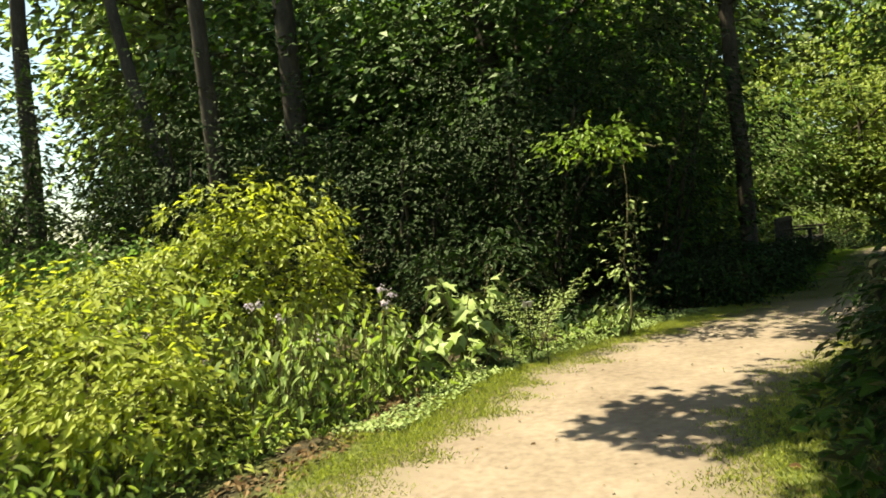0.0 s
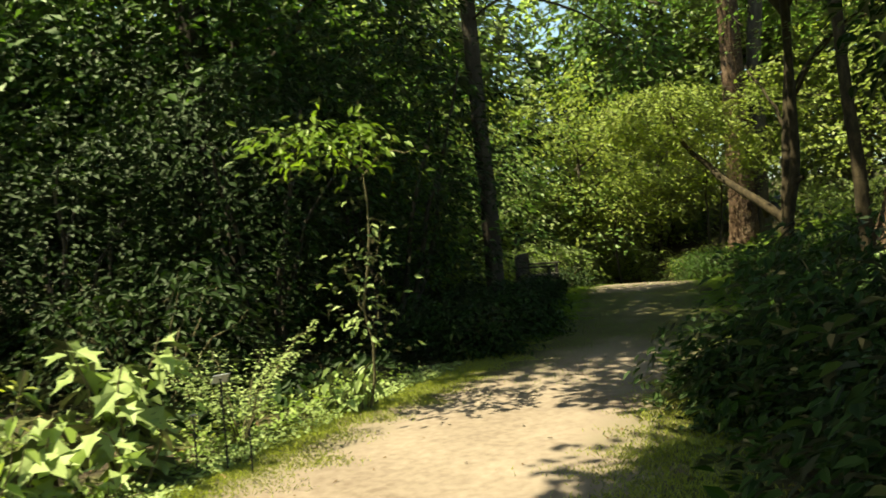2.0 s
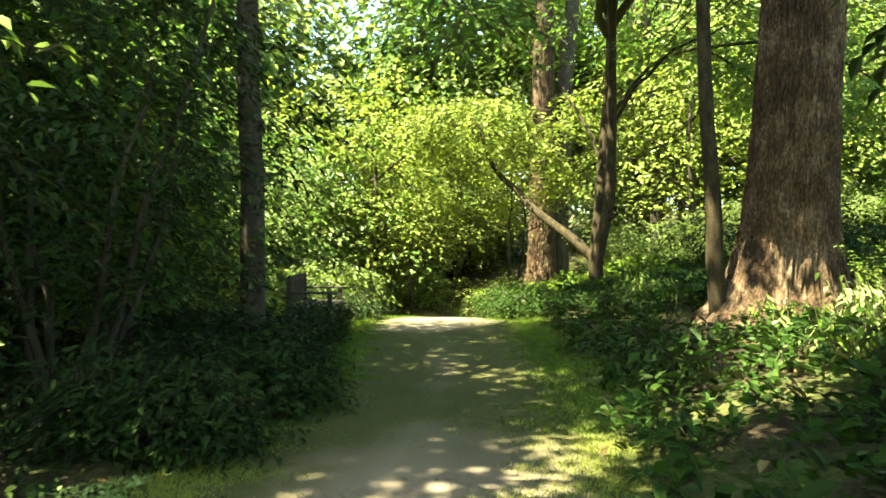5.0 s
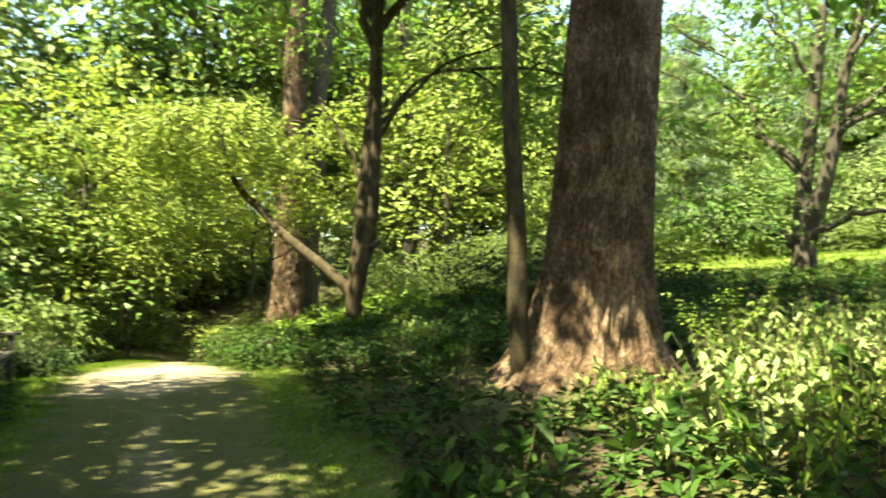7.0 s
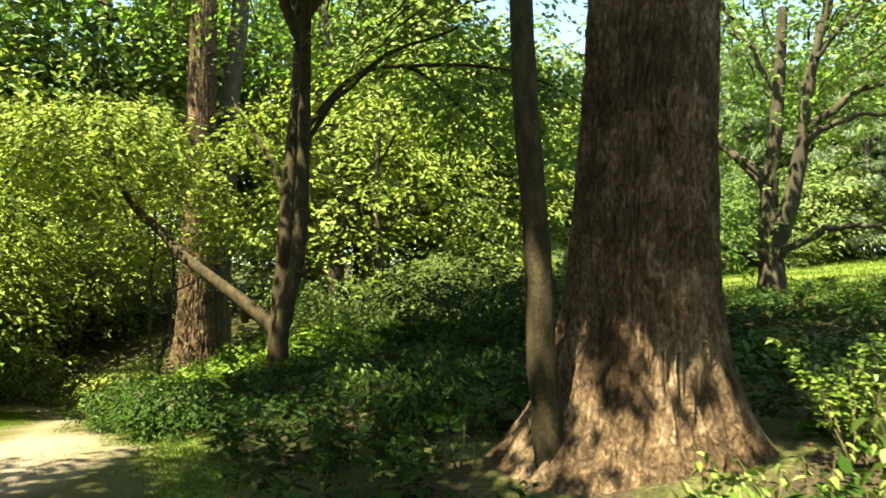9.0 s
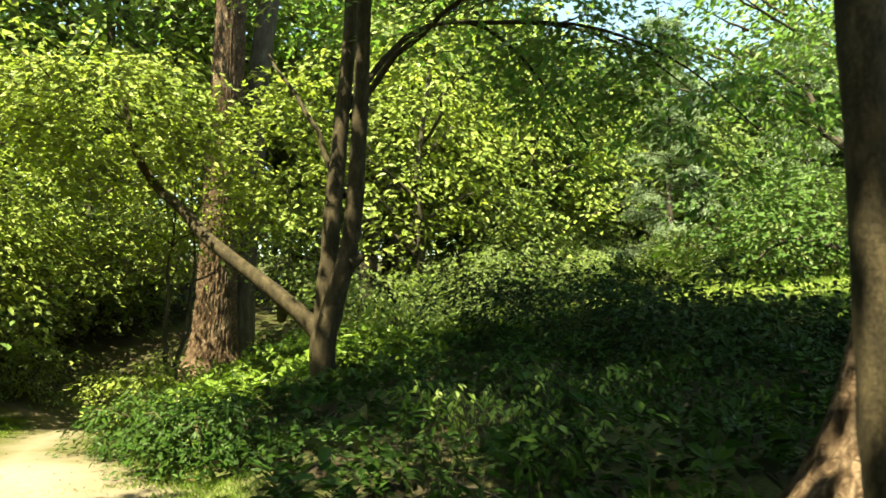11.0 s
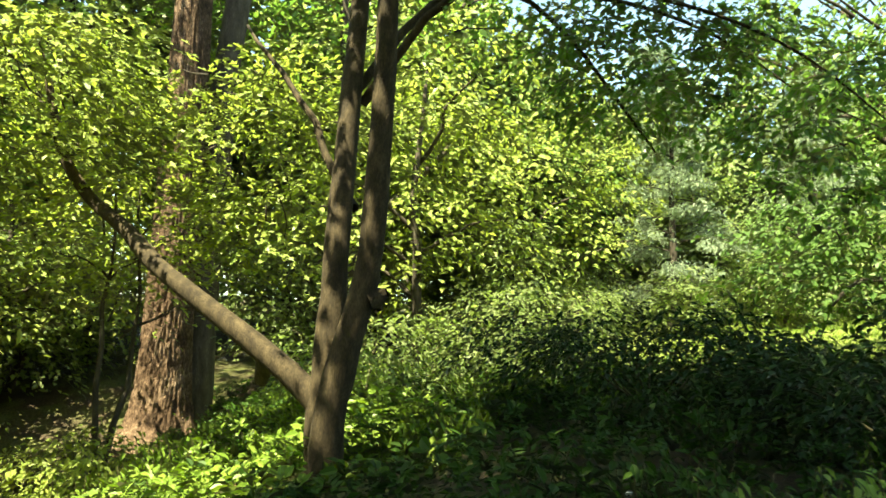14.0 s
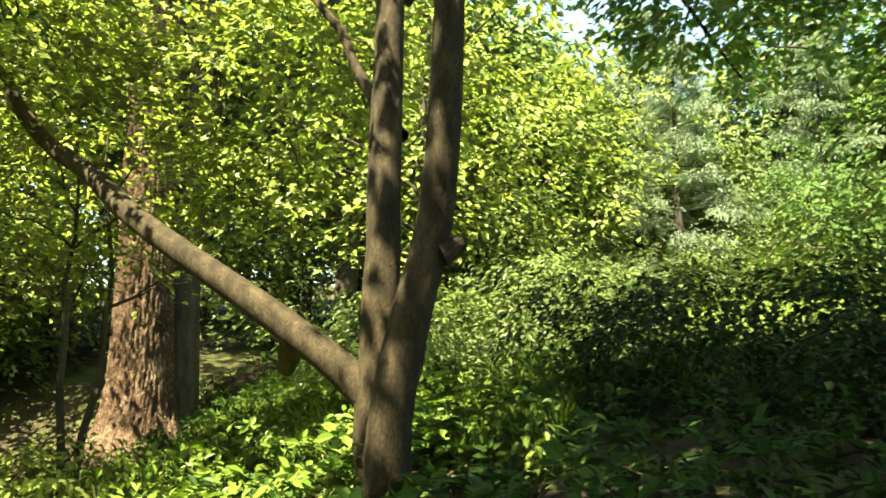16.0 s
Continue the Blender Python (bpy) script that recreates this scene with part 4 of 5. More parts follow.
# multi-stemmed sapling before the second tulip tree
def sapling(at, stems, h, seed, label):
    rng = np.random.default_rng(seed)
    b = np.array((*at, gz(*at)))
    t = thing("sapling", tuple(b), label, "tree")
    for k in range(stems):
        az = 6.28 * k / stems + rng.random()
        e = b + np.array((0.5 * math.cos(az), 0.5 * math.sin(az), h * rng.uniform(0.8, 1)))
        limb("stem", t, bend(b + (0.06 * math.cos(az), 0.06 * math.sin(az), -0.1), e, 0, 9, 0.06, rng), 0.06, 0.015, BARK_DARK, 7, rng, base=b)
        for j in range(4):
            s = b + (e - b) * rng.uniform(0.35, 0.9)
            a2 = rng.uniform(0, 6.28)
            limb("branch", t, bend(s, s + (1.3 * math.cos(a2), 1.3 * math.sin(a2), rng.uniform(0.1, 0.7)), 0.15, 7, 0.04, rng), 0.02, 0.005, BARK_DARK, 5, rng, base=b)
    crown(t, b, b + (0, 0, h * 0.8), (1.9, 1.9, h * 0.26), 110, 40, 0.7, 0.12, LEAF_MAPLE, rng, flat=0.2, tilt=0.35, outline="oval", width=0.55)


sapling((18.2, 23.6), 2, 5.2, 61, "slender two-stemmed sapling with layered yellow-green leaves")
sapling((15.6, 25.6), 1, 4.0, 62, "thin young sapling with yellow-green leaves beside path")

# leafy bough reaching over from the twin-stemmed tree
limb("long_limb", twin, smooth_line(np.array([(17.0, 18.78, 4.6), (18.2, 18.4, 6.2), (19.2, 17.7, 6.7), (20.0, 17.1, 6.3), (20.6, 16.4, 5.3), (20.8, 16.0, 4.7)]), 16), 0.06, 0.015, BARK_BROWN, 7, np.random.default_rng(4), base=B)
crown(twin, B, (20.5, 16.3, 5.9), (1.5, 2.0, 0.9), 60, 34, 0.55, 0.15, LEAF_TREE, np.random.default_rng(77), (20.3, 16.8, 5.8), BARK_DARK, 24, 0.01, outline="oval", width=0.55, name="overhanging_crown", hang=0.6)
limb("long_limb", twin, smooth_line(np.array([(19.2, 17.7, 6.7), (20.2, 16.4, 6.8), (20.9, 15.2, 6.4), (21.2, 14.2, 5.6)]), 14), 0.045, 0.012, BARK_BROWN, 7, np.random.default_rng(14), base=B)
crown(twin, B, (21.1, 14.6, 5.7), (1.5, 1.7, 1.5), 55, 28, 0.5, 0.15, LEAF_TREE, np.random.default_rng(78), (21.0, 14.9, 6.0), BARK_DARK, 24, 0.01, width=0.55, name="drooping_crown", hang=0.6, flat=0.25)


limb("long_limb", twin, smooth_line(np.array([(19.2, 17.7, 6.7), (19.9, 15.8, 6.6), (20.2, 14.2, 5.8), (20.3, 13.0, 4.6)]), 14), 0.04, 0.01, BARK_BROWN, 7, np.random.default_rng(15), base=B)
crown(twin, B, (20.2, 13.5, 4.7), (1.4, 1.7, 1.1), 38, 26, 0.45, 0.15, LEAF_TREE, np.random.default_rng(79), (20.2, 14.0, 5.4), BARK_DARK, 20, 0.008, outline="oval", width=0.55, name="drooping_crown", hang=0.7, flat=0.25)


# ---- shrubs and herbs ----
def shrub(name, label, at, radii, zc, count, per, spread, size, mat, seed, outline="oval", width=0.42, stems=7, category="shrub", group="", tilt=0.6, flat=0.35, floor=-0.75):
    rng = np.random.default_rng(seed)
    b = np.array((*at, gz(*at)))
    t = thing(name, tuple(b), label, category, group)
    for k in range(stems):
        az = 6.28 * k / stems + rng.random()
        e = np.array((radii[0] * 0.75 * math.cos(az), radii[1] * 0.75 * math.sin(az), zc + radii[2] * rng.uniform(0.1, 0.6)))
        limb("stem", t, bend((0.08 * math.cos(az), 0.08 * math.sin(az), -0.05), e, 0.15, 8, 0.03, rng), 0.018, 0.006, STEM, 5, rng)
    crown(t, (0, 0, 0), (0, 0, zc), radii, count, per, spread, size, mat, rng, (0, 0, zc * 0.4), STEM, count // 5, 0.006, outline, width, tilt, 0.5, flat, floor)
    return t


shrub("azalea", "large sunlit azalea with yellow-green leaf sprays", (-2.35, 9.2), (1.5, 1.2, 1.2), 1.2, 200, 40, 0.34, 0.1, LEAF_SHRUB, 71, flat=0.3, tilt=0.7, width=0.42)
shrub("azalea", "low sunlit azalea with yellow leaves beside path", (-2.75, 5.4), (1.2, 1.2, 0.7), 0.62, 150, 44, 0.3, 0.085, LEAF_SHRUB, 72, flat=0.2)
shrub("azalea", "yellow-green azalea with open upright sprays", (-3.5, 7.4), (1.3, 1.1, 0.8), 0.85, 110, 40, 0.34, 0.09, LEAF_SHRUB, 73, flat=0.2)
shrub("shrub", "bushy green shrub in front of thicket", (-4.6, 10.2), (1.8, 1.5, 1.0), 0.95, 170, 30, 0.5, 0.12, LEAF_TREE, 74)
shrub("shrub", "bushy green shrub in front of thicket", (-7.2, 10.8), (2.0, 1.6, 1.2), 1.1, 170, 30, 0.55, 0.13, LEAF_TREE, 75)
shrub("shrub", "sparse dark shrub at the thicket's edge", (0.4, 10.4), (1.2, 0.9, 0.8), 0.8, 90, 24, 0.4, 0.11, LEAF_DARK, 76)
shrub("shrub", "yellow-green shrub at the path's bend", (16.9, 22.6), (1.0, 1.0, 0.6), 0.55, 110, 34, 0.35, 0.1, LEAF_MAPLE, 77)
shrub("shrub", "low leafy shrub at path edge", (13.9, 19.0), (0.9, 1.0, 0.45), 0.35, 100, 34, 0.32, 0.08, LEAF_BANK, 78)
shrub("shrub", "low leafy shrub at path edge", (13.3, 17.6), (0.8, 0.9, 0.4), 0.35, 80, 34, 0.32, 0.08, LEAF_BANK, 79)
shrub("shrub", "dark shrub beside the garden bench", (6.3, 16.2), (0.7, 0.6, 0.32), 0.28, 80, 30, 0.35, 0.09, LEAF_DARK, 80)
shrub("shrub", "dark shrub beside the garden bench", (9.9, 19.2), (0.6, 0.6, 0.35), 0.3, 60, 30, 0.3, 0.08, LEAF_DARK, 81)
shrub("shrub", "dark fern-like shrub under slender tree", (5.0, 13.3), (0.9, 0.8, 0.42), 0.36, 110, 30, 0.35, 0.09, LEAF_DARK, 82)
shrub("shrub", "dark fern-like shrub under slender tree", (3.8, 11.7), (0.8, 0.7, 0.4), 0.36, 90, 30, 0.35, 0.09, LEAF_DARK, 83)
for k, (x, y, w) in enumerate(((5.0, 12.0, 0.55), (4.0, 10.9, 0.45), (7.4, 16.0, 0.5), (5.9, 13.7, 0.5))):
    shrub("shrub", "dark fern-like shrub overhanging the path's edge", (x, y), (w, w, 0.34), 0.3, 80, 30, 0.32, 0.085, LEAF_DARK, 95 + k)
# bank shrubs: the shade on them is put into the leaf colour
shrub("shrub", "leafy bank shrub, leaves darkened to stand for shade", (5.1, 5.5), (0.8, 0.8, 0.5), 0.45, 150, 34, 0.36, 0.075, LEAF_DARK, 84)
shrub("shrub", "leafy bank shrub, leaves darkened to stand for shade", (3.9, 5.1), (0.8, 0.8, 0.6), 0.5, 150, 34, 0.36, 0.075, LEAF_DARK, 92)
shrub("shrub", "leafy bank shrub, leaves darkened to stand for shade", (4.4, 4.0), (0.9, 0.8, 0.6), 0.5, 150, 34, 0.36, 0.075, LEAF_DARK, 85)
shrub("shrub", "leafy bank shrub, leaves darkened to stand for shade", (3.4, 2.0), (0.9, 0.9, 0.6), 0.6, 120, 30, 0.42, 0.12, LEAF_DARK, 86)
shrub("shrub", "leafy bank shrub, leaves darkened to stand for shade", (2.9, 3.7), (0.7, 0.8, 0.5), 0.45, 130, 34, 0.36, 0.09, LEAF_DARK, 93)
shrub("shrub", "leafy bank shrub, leaves darkened to stand for shade", (4.3, 6.6), (0.6, 0.7, 0.35), 0.3, 110, 34, 0.34, 0.085, LEAF_DARK, 94)
shrub("shrub", "leafy bank shrub, leaves darkened to stand for shade", (8.0, 6.6), (0.8, 0.9, 0.5), 0.45, 110, 30, 0.4, 0.08, LEAF_BANK, 87)
shrub("shrub", "low mound of bank shrubs darkened to stand for shade", (20.5, 16.0), (2.2, 2.6, 0.8), 0.6, 190, 30, 0.6, 0.12, LEAF_DARK, 88)
shrub("shrub", "low mound of bank shrubs darkened to stand for shade", (18.2, 13.2), (1.8, 2.0, 0.7), 0.5, 150, 30, 0.55, 0.12, LEAF_DARK, 89)
shrub("shrub", "sunlit yellow-green shrubs beyond the bank", (23.6, 19.0), (1.8, 2.0, 1.1), 0.9, 170, 30, 0.5, 0.12, LEAF_FAR, 90)
shrub("shrub", "sunlit yellow-green shrubs beyond the bank", (21.2, 21.0), (1.6, 1.8, 0.9), 0.75, 160, 30, 0.5, 0.12, LEAF_FAR, 91)


for k, (x, y, r0, h) in enumerate(((10.9, 22.4, 1.1, 0.7), (12.5, 24.4, 1.2, 0.8), (9.2, 21.4, 1.0, 0.6), (14.3, 26.2, 1.1, 0.8), (17.8, 28.2, 1.2, 0.9), (16.0, 28.6, 1.2, 1.0))):
    shrub("shrub", "sunlit pale green shrub lining the far path", (x, y), (r0, r0, h), h, 90, 34, 0.4, 0.12, LEAF_FAR, 500 + k)


def herb(name, label, at, w, stems, h, leaf, size, mat, seed, flowers=0, outline="oval", width=0.44, per=15, category="plant"):
    """Upright leafy stems; leaves stand along each stem, flower heads on some tops."""
    rng = np.random.default_rng(seed)
    b = np.array((*at, gz(*at)))
    t = thing(name, tuple(b), label, category)
    P, U, A, tops = [], [], [], []
    for k in range(stems):
        az, r = rng.uniform(0, 6.28), w * math.sqrt(rng.random())
        p0 = np.array((r * math.cos(az), r * math.sin(az), -0.03))
        hh = h * rng.uniform(0.65, 1.1)
        p1 = p0 + (0.25 * r * math.cos(az) + rng.normal(0, 0.06), 0.25 * r * math.sin(az) + rng.normal(0, 0.06), hh)
        pts = bend(p0, p1, 0, 6, 0.015, rng)
        limb("stem", t, pts, 0.006, 0.003, STEM, 5)
        tops.append(p1)
        for j in range(per):
            f = (j + 1) / per
            a2 = j * 1.6 + rng.normal(0, 0.4)
            P.append(pts[0] + (p1 - pts[0]) * f)
            A.append((math.cos(a2), math.sin(a2), -0.15 + rng.normal(0, 0.3)))
            U.append((0.5 * math.cos(a2) + rng.normal(0, 0.3), 0.5 * math.sin(a2) + rng.normal(0, 0.3), 1))
    n = len(P)
    child("foliage", leaves("foliage", np.array(P), unit(np.array(U)), unit(np.array(A)), size * rng.uniform(0.6, 1.2, n), mat, width, outline, droop=0.35), t)["kind"] = "stuff"
    for p in tops[:flowers]:
        q = p + rng.normal(0, 0.028, (46, 3)) * (1, 1, 0.7)
        up = unit(q - p + (0, 0, 0.02))
        child("flower_head", leaves("flower_head", q, up, unit(rng.normal(0, 1, (46, 3))), 0.022, PETAL, 1.0, "simple"), t, "pale lilac flower head")["kind"] = "stuff"
    return t


herb("phlox", "leafy green phlox clump with few pale lilac flowers", (-1.2, 7.0), 0.8, 80, 0.98, None, 0.125, LEAF_BED, 101, 6, width=0.42, per=10)
herb("phlox", "leafy green phlox clump with few pale lilac flowers", (-1.8, 6.3), 0.65, 60, 0.9, None, 0.125, LEAF_PALE, 102, 3, width=0.42, per=10)
herb("phlox", "tall leafy phlox with lilac flower head", (-2.6, 6.6), 0.45, 34, 1.15, None, 0.14, LEAF_BED, 103, 3, width=0.36, per=12)
herb("herb", "grassy green herbs along bed edge", (-1.3, 6.35), 0.5, 80, 0.3, None, 0.12, LEAF_BED, 104, 0, "oval", 0.24, 7)
herb("herb", "grassy green herbs along bed edge", (-2.0, 5.45), 0.5, 90, 0.38, None, 0.13, LEAF_BED, 105, 0, "oval", 0.22, 7)
herb("herb", "leafy green herbs along bed edge", (-2.65, 4.6), 0.6, 80, 0.5, None, 0.13, LEAF_BED, 106, 0, "oval", 0.34, 9)
herb("herb", "grassy green herbs under large leaves", (-0.3, 7.2), 0.5, 60, 0.22, None, 0.1, LEAF_BED, 107, 0, "oval", 0.3, 6)
herb("herb", "small broad-leaved plant at bed edge", (1.95, 9.0), 0.22, 14, 0.42, None, 0.13, LEAF_PALE, 108, 0, "oval", 0.5, 7)
for k, (x, y, w, st, h, sz) in enumerate([(10.2, 8.6, 0.7, 40, 0.6, 0.17), (9.3, 7.9, 0.7, 36, 0.6, 0.17), (11.3, 8.9, 0.7, 36, 0.65, 0.15), (10.6, 7.6, 0.7, 30, 0.7, 0.16), (9.6, 9.3, 0.5, 24, 0.4, 0.16), (12.0, 8.0, 0.8, 34, 0.8, 0.15), (9.0, 8.8, 0.5, 20, 0.4, 0.19), (8.6, 8.2, 0.5, 22, 0.45, 0.19), (10.2, 9.8, 0.5, 22, 0.35, 0.16), (12.8, 9.2, 0.7, 26, 0.6, 0.15)]):
    herb("herb", "sunlit broad-leaved herbs at the great tree's foot", (x, y), w, int(st * (1.7, 1.3, 1.5)[k % 3]), h, None, sz * (0.66, 0.6, 0.5)[k % 3], (LEAF_PALE, LEAF_HERB, LEAF_BED)[k % 3], 120 + k, 0, "oval", (0.48, 0.26, 0.4)[k % 3], 9)


r_ = np.random.default_rng(160)
for k in range(34):
    f = r_.random()
    x, y = 7.5 + 11.5 * f + r_.normal(0, 1.2), 9.5 + 7.2 * f + r_.normal(0, 1.4)
    sd, hf = path_side(x, y)
    if sd[0] < hf[0] + 0.7 or math.hypot(x - 12, y - 11.1) < 1.5 or math.hypot(x - 16.4, y - 18.4) < 0.8:
        continue
    if math.hypot(x - 12.5, y - 16.8) < 1.2:
        continue
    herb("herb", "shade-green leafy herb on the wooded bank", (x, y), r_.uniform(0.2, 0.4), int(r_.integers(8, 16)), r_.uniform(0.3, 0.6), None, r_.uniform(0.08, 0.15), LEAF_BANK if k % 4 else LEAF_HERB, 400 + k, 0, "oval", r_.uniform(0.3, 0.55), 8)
for k in range(16):
    f = r_.random()
    x, y = 14.5 + 5.5 * f + r_.normal(0, 0.8), 20.3 + 3.0 * f + r_.normal(0, 1.0)
    sd, hf = path_side(x, y)
    if sd[0] < hf[0] + 0.5:
        continue
    herb("herb", "sunlit tall green herb by the woodland edge", (x, y), r_.uniform(0.3, 0.5), int(r_.integers(14, 24)), r_.uniform(0.4, 0.8), None, r_.uniform(0.09, 0.13), LEAF_HERB, 450 + k, 0, "oval", 0.4, 9)


# ---- plants with large single leaves ----
def broad_leaf_mesh(name, outline, width, mat):
    rng = np.random.default_rng(2)
    return leaves(name, np.zeros((1, 3)), np.array([[0, 0, 1.0]]), np.array([[0, 1.0, 0]]), 1.0, mat, width, outline, 0.15, 0.25)


LOBED = broad_leaf_mesh("leaf", "lobed", 0.75, LEAF_PALE)


def broad_plant(at, h, count, size, seed, label):
    rng = np.random.default_rng(seed)
    b = np.array((*at, gz(*at)))
    t = thing("broad_leaf_plant", tuple(b), label, "plant", "broad-leaved plants in the bed")
    for k in range(4):
        az = k * 1.6 + rng.random()
        e = np.array((0.28 * math.cos(az), 0.28 * math.sin(az), h * rng.uniform(0.6, 1)))
        limb("stem", t, bend((0.03 * math.cos(az), 0.03 * math.sin(az), -0.05), e, 0.03, 7, 0.02, rng), 0.012, 0.005, STEM, 5, rng)
        for j in range(count // 4):
            f = 0.25 + 0.8 * (j + rng.random()) / (count // 4)
            p = e * min(f, 1.0)
            a2 = rng.uniform(0, 360)
            ob = child("leaf", LOBED, t)
            s = size * rng.uniform(0.7, 1.2)
            ob.matrix_basis = Matrix.Translation(p) @ Euler((radians(rng.normal(-24, 16)), radians(rng.normal(0, 18)), radians(a2))).to_matrix().to_4x4() @ Matrix.Translation((0, 0.05, 0.0)) @ Matrix.Scale(s, 4)


broad_plant((-0.42, 7.5), 0.68, 48, 0.28, 131, "sunlit plant with broad pale lobed leaves")
broad_plant((0.15, 7.9), 0.98, 64, 0.26, 132, "taller sunlit plant with broad pale lobed leaves")
broad_plant((0.25, 7.6), 0.5, 24, 0.2, 133, "sunlit plant with broad pale lobed leaves")


def frond_plant(at, h, n, seed, label, mat, spread=0.6, leaf=0.05):
    """Arching stems with paired leaflets."""
    rng = np.random.default_rng(seed)
    b = np.array((*at, gz(*at)))
    t = thing("fern_leaved_shrub", tuple(b), label, "shrub")
    for k in range(n):
        az = 6.28 * k / n + rng.normal(0, 0.3)
        e = np.array((spread * math.cos(az), spread * math.sin(az), h * rng.uniform(0.7, 1.05)))
        pts = bend((0, 0, -0.03), e, 0.12, 16, 0.01, rng)
        st = limb("frond", t, pts, 0.006, 0.002, STEM, 5, rng)
        P, U, A = [], [], []
        for j in range(4, 16):
            d = pts[j] - pts[j - 1]
            sd = unit(np.cross(d, (0, 0, 1.0)))
            for sgn in (-1, 1):
                for m in range(4):
                    P.append(pts[j] + sd * sgn * 0.035 * m)
                    A.append(sd * sgn * 0.6 + unit(d) * (1 if m % 2 else -0.5))
                    U.append((rng.normal(0, 0.25), rng.normal(0, 0.25), 1))
        child("leaflet_spray", leaves("leaflet_spray", np.array(P), unit(np.array(U)), unit(np.array(A)), leaf * rng.uniform(0.8, 1.2, len(P)), mat, 0.45, "simple"), st)["kind"] = "stuff"


frond_plant((0.95, 8.35), 0.85, 11, 141, "feathery shrub with small paired green leaflets", LEAF_PALE)
frond_plant((11.6, 9.6), 0.9, 7, 142, "arching fern-leaved plant at great tree's foot", LEAF_HERB, 0.5, 0.06)
frond_plant((11.0, 7.2), 1.1, 8, 143, "tall arching pale fern-leaved plant in sunlight", LEAF_PALE, 0.55, 0.07)

# tall sapling at the edge of the thicket, with some bright leaves
shoot = thing("sapling", (2.05, 8.85, gz(2.05, 8.85)), "thin sapling with scattered bright leaves before thicket", "tree")
r_ = np.random.default_rng(151)
limb("stem", shoot, bend((0, 0, -0.05), (0.15, 0.1, 2.7), 0, 10, 0.04, r_), 0.014, 0.006, STEM, 6, r_)
crown(shoot, (0, 0, 0), (0.05, 0, 1.15), (0.28, 0.26, 0.75), 20, 9, 0.2, 0.085, LEAF_PALE, r_, (0.05, 0, 1), STEM, 14, 0.006, "oval", 0.45)
for a, e in (((0.1, 0.05, 2.1), (-0.75, 0.1, 2.45)), ((0.1, 0.05, 2.0), (0.5, -0.3, 2.2))):
    limb("branch", shoot, bend(a, e, 0.1, 7, 0.02, r_), 0.008, 0.003, STEM, 5, r_)
crown(shoot, (0, 0, 0), (-0.25, 0, 2.35), (0.75, 0.5, 0.16), 34, 16, 0.3, 0.1, LEAF_HERB, r_, name="upper_crown", outline="oval", width=0.42, flat=0.25)


# ---- plant labels ----
PLATE = rough_material("grey metal plate", [(0.3, (0.35, 0.36, 0.37)), (0.7, (0.5, 0.51, 0.52))], 40, 0.1, 0.45)
INK = rough_material("dark engraving", [(0.3, (0.05, 0.05, 0.05)), (0.7, (0.09, 0.09, 0.09))], 40, 0.1, 0.6)
IRON = rough_material("dark iron stake", [(0.3, (0.02, 0.02, 0.02)), (0.7, (0.05, 0.045, 0.04))], 40, 0.2, 0.6)


def plant_label(at, h, yaw, w, d, label):
    t = thing("plant_label", (*at, gz(*at)), label, "sign", "plant labels")
    t.rotation_euler = (0, 0, radians(yaw))
    bm = bmesh.new()
    box(bm, (0, 0, h / 2 - 0.04), (0.012, 0.006, h + 0.08))
    part("stake", bm, IRON, t)
    if w:
        rot = Matrix.Rotation(radians(-45), 4, "X")
        bm = bmesh.new()
        box(bm, (0, 0, h), (w, d, 0.004), rot)
        plate = part("plate", bm, PLATE, t, "grey engraved metal plate")
        for k in range(4):
            bm = bmesh.new()
            bl = (0.8, 0.6, 0.72, 0.5)[k] * w
            c = Matrix.Translation((0, 0, h)) @ rot @ Vector((0, d * (0.3 - 0.2 * k), 0.0042))
            box(bm, c, (bl, d * 0.08, 0.001), rot)
            part("text_line", bm, INK, plate)
    return t


plant_label((0.79, 7.72), 0.62, 195 - 180, 0.11, 0.085, "small grey metal plant label on a stake")
plant_label((0.93, 7.5), 0.3, 10, 0, 0, "short dark iron label stake in grass")
plant_label((0.6, 7.75), 0.4, 10, 0.05, 0.02, "small upright plant tag at bed edge")


